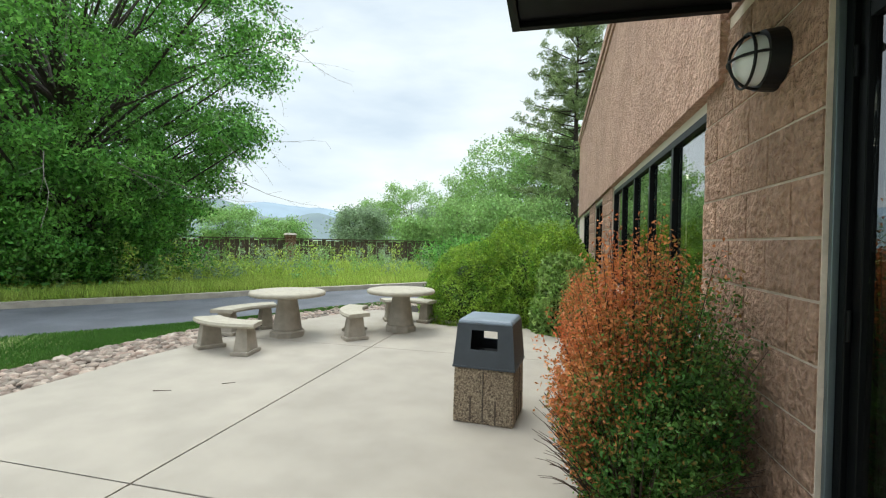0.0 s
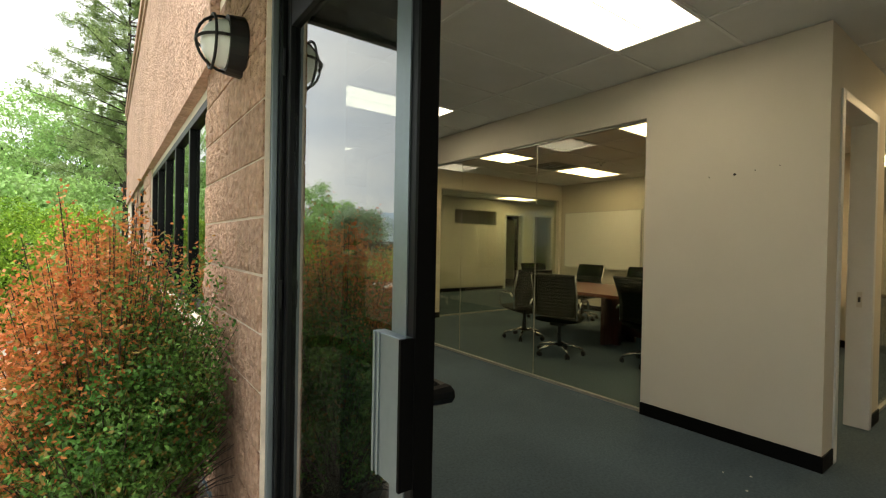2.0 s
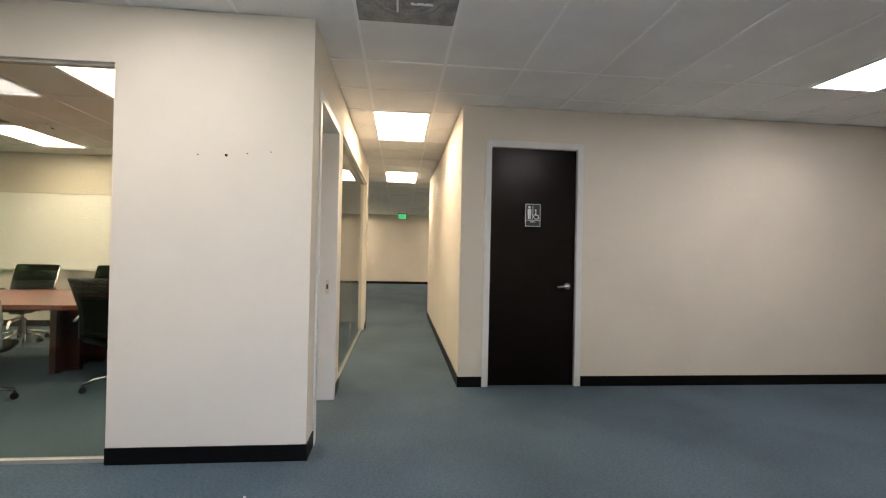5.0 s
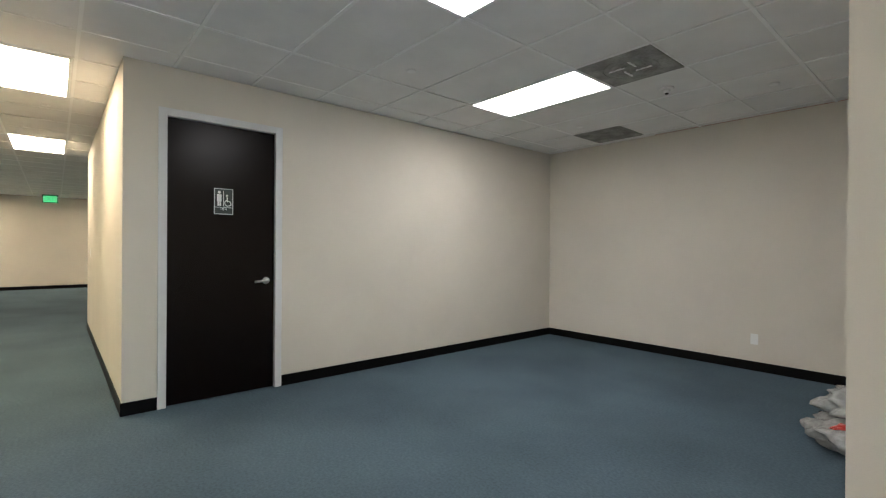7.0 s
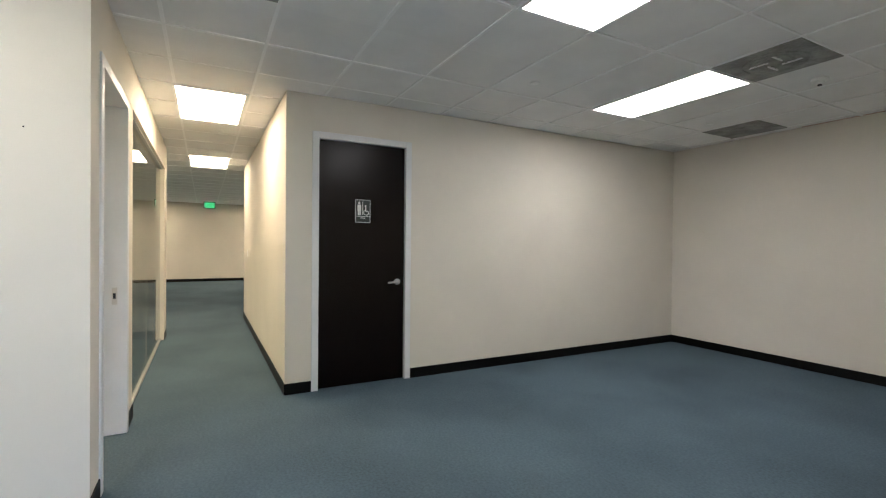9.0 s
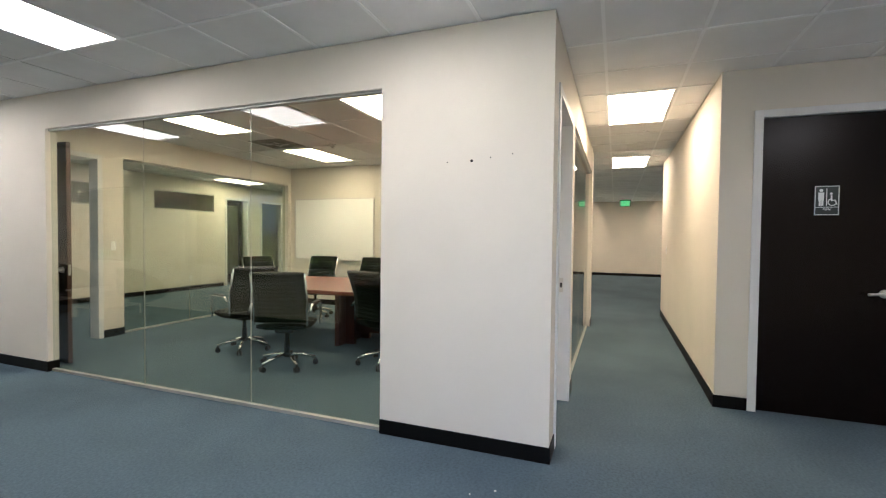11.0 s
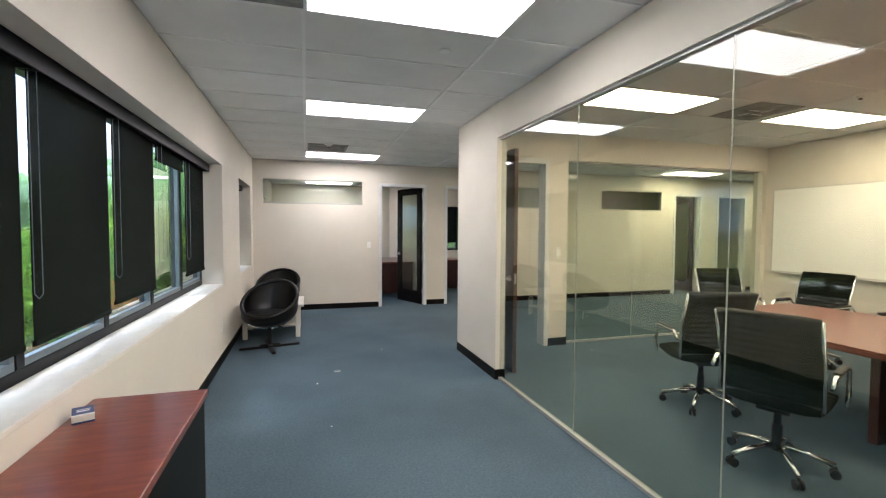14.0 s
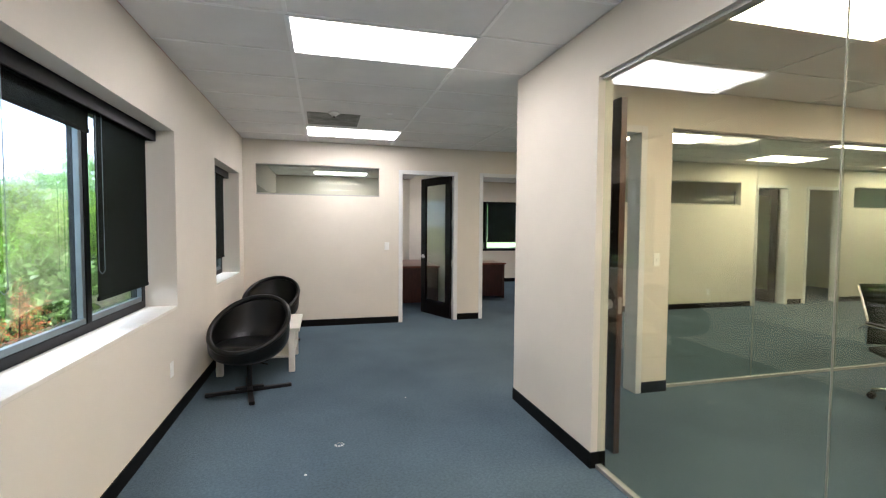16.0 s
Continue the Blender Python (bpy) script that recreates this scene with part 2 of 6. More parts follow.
M_BARK = mat("bark", (0.085, 0.068, 0.052), 0.95, vary=0.5, scale=12, bump=1.0, bump_scale=40)
M_DEADTWIG = mat("bare_grey_twig", (0.30, 0.27, 0.24), 0.95, vary=0.3)
M_TWIG = mat("reddish_twig", (0.085, 0.050, 0.035), 0.9, vary=0.3)
M_GRASS = leaf_mat("meadow_grass", (0.40, 0.56, 0.10), (0.54, 0.64, 0.16), 0.4)
M_LAWN = leaf_mat("mown_lawn_grass", (0.075, 0.19, 0.03), (0.11, 0.24, 0.045), 0.3)
M_LEAF_BIG = leaf_mat("ash_leaves", (0.085, 0.27, 0.045), (0.23, 0.50, 0.10), 0.7)
M_LEAF_MID = leaf_mat("cottonwood_leaves", (0.27, 0.47, 0.15), (0.36, 0.54, 0.19), 0.35)
M_LEAF_PALE = leaf_mat("silvery_olive_leaves", (0.27, 0.38, 0.22), (0.35, 0.46, 0.29), 0.3)
M_NEEDLE = leaf_mat("pine_needles", (0.22, 0.31, 0.12), (0.29, 0.38, 0.16), 0.35)
M_JUNIPER = leaf_mat("hedge_leaves", (0.12, 0.27, 0.025), (0.36, 0.53, 0.065), 0.5, 5)
M_SHRUB = leaf_mat("pale_shrub_leaves", (0.20, 0.36, 0.08), (0.38, 0.52, 0.16), 0.5, 5)
M_BERRY_RED = leaf_mat("orange_barberry_leaves", (0.66, 0.20, 0.075), (0.72, 0.31, 0.11), 0.35, 5)
M_BERRY_GREEN = leaf_mat("green_barberry_leaves", (0.075, 0.21, 0.04), (0.15, 0.30, 0.065), 0.6, 5)
M_BERRY_BROWN = leaf_mat("olive_brown_barberry_leaves", (0.34, 0.19, 0.05), (0.26, 0.24, 0.06), 0.4, 5)
# distance haze is painted into both hill colours, bluer and paler farther off
M_HILL = mat("haze_tinted_wooded_hills", (0.15, 0.20, 0.22), 1.0, vary=0.3, scale=0.006, bump=0.0, color2=(0.19, 0.25, 0.25))
M_HILLFAR = mat("haze_tinted_far_hills", (0.27, 0.35, 0.42), 1.0, vary=0.15, scale=0.004)
M_WHITELAMP = mat("milky_lamp_glass", (0.75, 0.77, 0.76), 0.25, vary=0.04)
M_SIGN = mat("dark_green_sign_plastic", (0.012, 0.022, 0.02), 0.4, vary=0.1)
M_SIGNWHITE = mat("white_sign_relief", (0.75, 0.77, 0.76), 0.5, vary=0.02)
M_BAG = mat("crumpled_clear_plastic", (0.42, 0.43, 0.42), 0.12, vary=0.3, scale=18, bump=0.8, bump_scale=30)
M_RED = mat("red_printed_film", (0.55, 0.05, 0.03), 0.3, vary=0.1)
M_BLUE = mat("blue_printed_card", (0.03, 0.06, 0.19), 0.45, vary=0.1)
M_PAPER = mat("scrap_paper", (0.75, 0.74, 0.70), 0.8, vary=0.1)
M_GROOVE_SHADE = mat("groove_shade_on_aggregate", (0.13, 0.10, 0.075), 0.95, vary=0.3)
M_SEAL = mat("clear_glazing_channel", (0.46, 0.46, 0.43), 0.4, metal=0.4, vary=0.1)


# ---- builders ----
def box(bm, x0, y0, z0, x1, y1, z1, bevel=0.0, turn=None):
    m = Matrix.Translation(((x0 + x1) / 2, (y0 + y1) / 2, (z0 + z1) / 2)) @ Matrix.Diagonal((abs(x1 - x0), abs(y1 - y0), abs(z1 - z0), 1))
    if turn is not None:
        m = turn @ m
    made = bmesh.ops.create_cube(bm, size=1, matrix=m)
    if bevel:
        edges = list({e for v in made["verts"] for e in v.link_edges})
        bmesh.ops.bevel(bm, geom=edges, offset=bevel, segments=2, affect="EDGES", profile=0.5)
    return bm


def boxes(rows, bevel=0.0):
    bm = bmesh.new()
    for r in rows:
        box(bm, *r, bevel=bevel)
    return bm


def rod(bm, a, b, r0, r1=None, seg=12):
    a, b = Vector(a), Vector(b)
    d = b - a
    m = Matrix.Translation((a + b) / 2) @ d.to_track_quat("Z", "Y").to_matrix().to_4x4()
    bmesh.ops.create_cone(bm, cap_ends=True, segments=seg, radius1=r0, radius2=r0 if r1 is None else r1, depth=d.length, matrix=m)
    return bm


def pipe(bm, pts, r, seg=10):
    """One round bar swept along the points; a closed loop where the last point is the first."""
    p = [Vector(q) for q in pts]
    closed = (p[0] - p[-1]).length < 1e-5
    if closed:
        p = p[:-1]
    n = len(p)
    rings, side = [], None
    for i in range(n):
        a, b = (p[i - 1], p[(i + 1) % n]) if closed else (p[max(i - 1, 0)], p[min(i + 1, n - 1)])
        t = (b - a).normalized()
        if side is None:
            side = t.orthogonal().normalized()
        side = (side - t * side.dot(t)).normalized()
        up = t.cross(side)
        bend = 1.0
        if closed or 0 < i < n - 1:
            u0, u1 = (p[i] - p[i - 1]).normalized(), (p[(i + 1) % n] - p[i]).normalized()
            bend = 1 / max(0.7, math.sqrt(max(0.0, (1 + u0.dot(u1)) / 2)))
        rings.append([bm.verts.new(p[i] + (side * math.cos(2 * math.pi * k / seg) + up * math.sin(2 * math.pi * k / seg)) * r * bend) for k in range(seg)])
    for i in range(n if closed else n - 1):
        a, b = rings[i], rings[(i + 1) % n]
        for k in range(seg):
            bm.faces.new((a[k], a[(k + 1) % seg], b[(k + 1) % seg], b[k]))
    if not closed:
        bm.faces.new(list(reversed(rings[0]))); bm.faces.new(rings[-1])
    return bm


def lathe(bm, profile, seg=32, at=(0, 0, 0)):
    rings = []
    for r, z in profile:
        rings.append([bm.verts.new((at[0] + r * math.cos(2 * math.pi * k / seg), at[1] + r * math.sin(2 * math.pi * k / seg), at[2] + z)) for k in range(seg)])
    for a, b in zip(rings, rings[1:]):
        for k in range(seg):
            bm.faces.new((a[k], a[(k + 1) % seg], b[(k + 1) % seg], b[k]))
    bm.faces.new(list(reversed(rings[0])))
    bm.faces.new(rings[-1])
    return bm


def mesh_of(name, bm, material, smooth=False):
    me = bpy.data.meshes.new(name)
    bmesh.ops.recalc_face_normals(bm, faces=bm.faces)
    bm.to_mesh(me)
    bm.free()
    me.materials.append(material)
    if smooth:
        me.shade_smooth()
    return me


def part(name, bm, material, parent, label="", smooth=False):
    ob = new(name, mesh_of(name, bm, material, smooth))
    ob.parent = parent
    return tagged(ob, label)


def thing(name, label, category, at=(0, 0, 0), turn=0.0, group="", kind=""):
    ob = new(name)
    ob.empty_display_size = 0.1
    ob.matrix_basis = pose(*at, 0, 0, turn)
    return tagged(ob, label, category, group, kind)


def single(name, bm, material, label, category, at=(0, 0, 0), turn=0.0, kind="", group="", smooth=False):
    ob = new(name, mesh_of(name, bm, material, smooth))
    ob.matrix_basis = pose(*at, 0, 0, turn)
    return tagged(ob, label, category, group, kind)


def structure(name, bm, material, label, category="wall"):
    return single(name, bm, material, label, category, kind="structure")


def quads(name, v, f, materials, index=None, smooth=False):
    me = bpy.data.meshes.new(name)
    me.vertices.add(len(v)); me.vertices.foreach_set("co", np.asarray(v, np.float32).ravel())
    k = f.shape[1]
    me.loops.add(f.size); me.loops.foreach_set("vertex_index", f.astype(np.int32).ravel())
    me.polygons.add(len(f)); me.polygons.foreach_set("loop_start", np.arange(0, f.size, k, dtype=np.int32))
    for m in materials:
        me.materials.append(m)
    if index is not None:
        me.polygons.foreach_set("material_index", np.asarray(index, np.int32))
    me.update(calc_edges=True)
    return me


def tubes(name, rows, material, seg=5):
    """Many tapered round bars (a, b, r0, r1) as one mesh."""
    a, b = np.array([r[0] for r in rows], float), np.array([r[1] for r in rows], float)
    r = np.array([r[2:4] for r in rows], float)
    d = b - a
    d /= np.linalg.norm(d, axis=1)[:, None] + 1e-9
    s = np.cross(d, np.where(np.abs(d[:, 2:3]) > 0.9, [[1.0, 0, 0]], [[0, 0, 1.0]]))
    s /= np.linalg.norm(s, axis=1)[:, None]
    u = np.cross(s, d)
    ang = 2 * np.pi * np.arange(seg) / seg
    ring = s[:, None] * np.cos(ang)[None, :, None] + u[:, None] * np.sin(ang)[None, :, None]
    v = np.concatenate([a[:, None] + ring * r[:, 0, None, None], b[:, None] + ring * r[:, 1, None, None]], 1).reshape(-1, 3)
    k = np.arange(seg)
    f = np.stack([k, (k + 1) % seg, seg + (k + 1) % seg, seg + k], 1)
    f = (f[None] + (np.arange(len(rows)) * 2 * seg)[:, None, None]).reshape(-1, 4)
    return quads(name, v, f, [material])


def leaves(rng, centres, length, width, droop=0.0, upright=0.0):
    """Diamond leaves, folded a little along the rib, one island each."""
    n = len(centres)
    d = rng.normal(size=(n, 3)); d[:, 2] = d[:, 2] * (1 - upright) + upright * 2 - droop
    d /= np.linalg.norm(d, axis=1)[:, None]
    s = np.cross(d, rng.normal(size=(n, 3))); s /= np.linalg.norm(s, axis=1)[:, None]
    up = np.cross(s, d)
    L = (length * rng.uniform(0.6, 1.3, n))[:, None]
    W = (width * rng.uniform(0.7, 1.2, n))[:, None]
    v = np.stack([centres - d * L / 2, centres + s * W / 2 + up * W * 0.15, centres + d * L / 2, centres - s * W / 2 + up * W * 0.15], 1).reshape(-1, 3)
    return v, np.arange(4 * n).reshape(n, 4)


# ---- the building's shell ----
H = 2.743          # ceiling height
XO, XI = 0.87, 1.20  # outer and inner face of the window wall
DOOR_S, DOOR_N = -0.13, 1.905  # entrance opening
W1S, W1N, W2S, W2N, SILL, HEAD = 3.14, 7.39, 8.73, 10.15, 0.86, 2.218
GRID_X, GRID_Y = 2.10, 3.88

structure("floor", boxes([(XO, -5.75, -0.3, 20.0, 15.4, 0.0)]), M_CARPET, "worn blue-grey loop carpet over the whole office floor", "floor")
structure("wall_west", boxes([
    (0.905, -6.0, -0.2, 1.42, -1.45, H), (0.905, -1.45, -0.2, 1.02, DOOR_S, H), (0.905, DOOR_S, 2.30, XI, DOOR_N, H), (1.02, -1.45, 2.60, XI, DOOR_S, H),
    (0.905, DOOR_N, -0.2, XI, W1S, H),
    (0.905, W1S, -0.2, XI, W1N, SILL), (0.905, W1S, HEAD, XI, W1N, H),
    (0.905, W1N, -0.2, XI, W2S, H),
    (0.905, W2S, -0.2, XI, W2N, SILL), (0.905, W2S, HEAD, XI, W2N, H),
    (0.905, W2N, -0.2, XI, 10.45, H), (0.905, 10.45, -0.2, XI, 11.6, H), (0.905, 11.6, -0.2, XI, 13.6, SILL),
    (0.905, 11.6, HEAD, XI, 13.6, H), (0.905, 13.6, -0.2, XI, 15.4, H)]), M_WALL,
    "off-white painted drywall lining the window wall", "wall")
structure("wall_south", boxes([(1.38, -5.68, 0, 5.40, -5.53, H)]), M_WALL, "plain off-white drywall wall of the empty front room")
RD_S, RD_N = -1.345, -0.452
structure("wall_restroom", boxes([
    (5.40, -5.9, 0, 5.52, RD_S, H), (5.40, RD_N, 0, 5.52, -0.17, H), (5.40, RD_S, 2.405, 5.52, RD_N, H),
    (5.52, -0.29, 0, 10.2, -0.17, H), (10.08, -5.9, 0, 10.2, -0.29, H), (5.52, -2.2, 0, 5.6, 0 - 0.29, H)]), M_WALL,
    "off-white drywall wall round the restroom block")
structure("wall_hall_end", boxes([(19.2, -5.9, 0, 19.35, 15.4, H), (10.2, -5.9, 0, 19.2, -5.75, H)]), M_WALL, "cream painted wall closing the far end of the hallway")
PX0, PX1 = 3.91, 4.01
structure("wall_conference_west", boxes([
    (PX0, 0.97, 0, PX1, 2.136, H), (PX0, 2.136, 2.40, PX1, 5.866, H), (PX0, 5.866, 0, PX1, 7.05, H)]), M_WALL,
    "off-white drywall pier and header round the glazed conference room front")
structure("wall_conference_south", boxes([
    (PX1, 0.97, 0, 4.17, 1.10, H), (4.17, 0.97, 2.37, 5.06, 1.10, H), (5.06, 0.97, 0, 5.38, 1.10, H),
    (5.38, 0.97, 2.40, 8.56, 1.10, H), (8.56, 0.97, 0, 8.92, 1.10, H)]), M_WALL,
    "off-white drywall hallway wall with a doorway and a glazed opening")
structure("wall_conference_east", boxes([(8.78, 1.10, 0, 8.92, 6.90, H)]), M_WALL, "cream drywall wall behind the whiteboard")
structure("wall_conference_north", boxes([
    (PX1, 6.90, 2.40, 5.05, 7.05, H), (5.05, 6.90, 0, 5.36, 7.05, H), (5.36, 6.90, 2.40, 8.70, 7.05, H), (8.70, 6.90, 0, 8.92, 7.05, H)]), M_WALL,
    "cream drywall wall with a doorway and a glazed opening")
NB = [(1.374, 3.145, "c"), (3.495, 4.35, "d"), (4.82, 5.71, "d"), (6.00, 7.60, "c"), (8.45, 10.09, "c"), (10.45, 11.30, "d"), (11.75, 12.70, "d"), (13.05, 14.8, "c")]
rows, xx = [], XI
for a, b, k in NB:
    rows.append((xx, 10.45, 0, a, 10.57, H))
    if k == "c":
        rows += [(a, 10.45, 0, b, 10.57, 1.955), (a, 10.45, 2.40, b, 10.57, H)]
    else:
        rows.append((a, 10.45, 2.37, b, 10.57, H))
    xx = b
rows.append((xx, 10.45, 0, 19.2, 10.57, H))
structure("wall_north", boxes(rows), M_WALL, "off-white drywall wall with clerestory openings and office doorways")
structure("wall_office_partition", boxes([(4.50, 10.57, 0, 4.62, 15.2, H), (8.0, 10.57, 0, 8.12, 15.2, H), (11.45, 10.57, 0, 11.57, 15.2, H), (14.9, 10.57, 0, 15.0, 15.2, H)]), M_WALL,
          "off-white drywall partitions between the private offices")
OW = [(5.6, 7.7), (9.0, 11.0), (11.9, 14.0)]
rows, xx = [], XI
for a, b in OW:
    rows += [(xx, 15.2, 0, a, 15.4, H), (a, 15.2, 0, b, 15.4, SILL), (a, 15.2, HEAD, b, 15.4, H)]
    xx = b
rows.append((xx, 15.2, 0, 19.2, 15.4, H))
structure("wall_far_north", boxes(rows), M_WALL, "off-white drywall outer wall of the private offices with windows")

# roof and upper outer walls close the building
structure("roof", boxes([(0.95, -6.0, 3.05, 20.0, 15.55, 3.2)]), M_MORTAR, "flat roof deck hidden behind the parapet", "roof")

# split-face block facade: mortar bed with blocks on it, and the proud band above
structure("facade_bed", boxes([
    (0.882, -6.0, -0.2, 0.905, DOOR_S - 0.05, 2.6), (0.882, DOOR_N, -0.2, 0.905, W1S, 2.6), (0.882, W1S, -0.2, 0.905, W1N, SILL - 0.03),
    (0.882, W1N, -0.2, 0.905, W2S, 2.3), (0.882, W2S, -0.2, 0.905, W2N, SILL - 0.03), (0.882, W2N, -0.2, 0.905, 11.6, 2.3),
    (0.882, 11.6, -0.2, 0.905, 13.6, SILL - 0.03), (0.882, 13.6, -0.2, 0.905, 15.55, 2.3)]), M_MORTAR,
    "sandy mortar bed of the split-face block wall")


def rough_band(name, x, y0, y1, z0, z1, label, step=0.075):
    """A rough split-face sheet with thickness, pitted and uneven."""
    ny, nz_ = int((y1 - y0) / step), int((z1 - z0) / step)
    ys, zs = np.linspace(y0, y1, ny + 1), np.linspace(z0, z1, nz_ + 1)
    v, idx = [], {}
    for j, z in enumerate(zs):
        for i, y in enumerate(ys):
            edge = i in (0, ny) or j in (0, nz_)
            k = 0 if edge else 0.012 * noise.noise((y * 7, z * 7, 3)) + 0.007 * noise.noise((y * 21, z * 21, 9))
            v.append((x - k, y, z))
    f = [(j * (ny + 1) + i, (j + 1) * (ny + 1) + i, (j + 1) * (ny + 1) + i + 1, j * (ny + 1) + i + 1) for j in range(nz_) for i in range(ny)]
    me = quads(name, np.array(v), np.array(f), [M_BAND])
    ob = new(name, me)
    bm = boxes([(x + 0.001, y0, z0, 0.905, y1, z1)])
    part("band_backing", bm, M_BAND, ob)
    return tagged(ob, label, "wall", kind="structure")


rough_band("facade_band", 0.835, 2.80, 15.55, 2.285, 4.62, "salmon split-face masonry band over the windows")
rough_band("facade_over_door", 0.87, -6.0, 2.80, 2.62, 4.62, "salmon split-face masonry above the entrance canopy", 0.15)
structure("parapet_coping", boxes([(0.78, -6.05, 4.74, 1.15, 15.6, 4.90), (0.81, -6.05, 4.62, 1.10, 15.6, 4.74)], 0.008), M_BAND, "stepped salmon parapet coping along the roofline", "coping")
structure("outer_north_wall", boxes([(1.15, 15.41, 2.743, 20.0, 15.55, 4.7), (20.0, -6.0, -0.2, 20.15, 15.55, 4.7), (1.15, -6.0, -0.2, 20.0, -5.91, 4.7),
                                    (0.905, 15.41, -0.2, 1.6, 15.55, 2.743)]), M_BAND, "salmon outer walls of the building", "wall")

# ceiling: lay-in tiles and their white grid
TROFFERS = [(GRID_X, GRID_Y + 0.61 * k) for k in (-4, 0, 4, 9)] + [(2.06, -1.73), (3.28, -3.56)]
CONF = [(4.63, 5.08), (7.02, 5.06), (4.63, 2.62), (7.02, 2.62)]
# the six past x = 12 are unseen, added to brighten the hall's far end
HALL = [(5.72, 0.12), (9.28, 0.10), (12.6, 3.0), (13.0, -3.0), (16.4, -3.0), (16.4, 3.5), (10.4, 3.5), (17.4, -2.1), (17.4, 2.0)]
NORTH = [(9.60, 9.39), (6.30, 8.40), (13.0, 9.39), (9.6, 8.0)]


def ceiling(name, x0, y0, x1, y1, label, tx=0.61, ty=0.61, origin=(GRID_X, GRID_Y)):
    tiles, grid = bmesh.new(), bmesh.new()
    gx = [x0] + [x for x in (origin[0] + tx * k for k in range(-40, 60)) if x0 + 0.05 < x < x1 - 0.05] + [x1]
    gy = [y0] + [y for y in (origin[1] + ty * k for k in range(-40, 60)) if y0 + 0.05 < y < y1 - 0.05] + [y1]
    for a, b in zip(gx, gx[1:]):
        for c, d in zip(gy, gy[1:]):
            z = H + 0.007
            p = [tiles.verts.new(q) for q in ((a, c, z), (a, d, z), (b, d, z), (b, c, z))]
            tiles.faces.new(p)
    for k, a in enumerate(gx[1:-1]):
        main = abs(((a - origin[0]) / 1.22) - round((a - origin[0]) / 1.22)) < 0.01
        w = 0.012 if main else 0.008
        box(grid, a - w, y0, H + (0 if main else 0.002), a + w, y1, H + 0.02)
    for c in gy[1:-1]:
        box(grid, x0, c - 0.011, H + 0.001, x1, c + 0.011, H + 0.02)
    ob = single(name, tiles, M_TILE, label, "ceiling", kind="structure")
    box_ = boxes([(x0, y0, H + 0.03, x1, y1, H + 0.06)])
    part("ceiling_backing", box_, M_TILE, ob)
    part("ceiling_grid", grid, M_GRID, ob, "white metal ceiling grid")


ceiling("ceiling", XI, -5.53, PX0, GRID_Y - 0.61 * 5, "white lay-in tile ceiling over the empty front room", origin=(3.28, -3.56))
ceiling("ceiling_front", XI, GRID_Y - 0.61 * 5, PX0, 10.45, "white lay-in tile ceiling over the front office", 1.22)
ceiling("ceiling_hall", PX0, -5.75, 19.2, 0.97, "white lay-in tile ceiling over the hallway", origin=(3.28, -3.56))
ceiling("ceiling_conference", PX0, 0.97, 8.92, 7.05, "white lay-in tile ceiling over the conference room", 1.22)
ceiling("ceiling_north", PX0, 7.05, 8.92, 10.45, "white lay-in tile ceiling behind the conference room", 1.22)
ceiling("ceiling_east", 8.92, 0.97, 19.2, 10.45, "white lay-in tile ceiling over the rear open office")
ceiling("ceiling_offices", XI, 10.45, 19.2, 15.2, "white lay-in tile ceiling over the private offices")


def baseboard(rows):
    structure("baseboard", boxes([(*r[:2], 0.0, *r[2:], 0.10) for r in rows]), M_BASE, "black rubber cove baseboard along the walls", "baseboard")


T = 0.008
baseboard([(XI, DOOR_N + 0.05, XI + T, 10.45), (1.42, -5.53, 1.42 + T, -1.45), (1.02, -1.45, 1.42 + T, -1.45 + T)])
baseboard([(1.43, -5.53, 5.40, -5.53 + T)])
baseboard([(5.40 - T, -5.52, 5.40, -1.40), (5.40 - T, -0.405, 5.40, -0.17), (5.40 - T, -0.17, 10.2, -0.17 + T)])
baseboard([(PX0 - T, 0.97, PX0, 2.136), (PX0 - T, 0.97 - T, 4.12, 0.97), (5.11, 0.97 - T, 5.38, 0.97), (8.56, 0.97 - T, 8.92, 0.97), (PX0 - T, 5.866, PX0, 7.05),
           (PX0 - T, 5.866 - T, PX1, 5.866)])
baseboard([(8.78 - T, 1.10, 8.78, 6.90), (5.09, 6.90 - T, 5.36, 6.90), (8.70, 6.90 - T, 8.77, 6.90), (5.36, 6.90, 5.36 + T, 7.05)])
baseboard([(XI + T, 10.45 - T, 3.445, 10.45), (4.40, 10.45 - T, 4.77, 10.45), (5.76, 10.45 - T, 10.4, 10.45), (11.35, 10.45 - T, 11.7, 10.45), (12.75, 10.45 - T, 19.19, 10.45)])
baseboard([(19.2 - T, -5.7, 19.2, 10.4)])
baseboard([(4.62, 15.2 - T, 19.1, 15.2), (4.62, 10.6, 4.62 + T, 15.19), (11.57, 10.6, 11.57 + T, 15.19)])


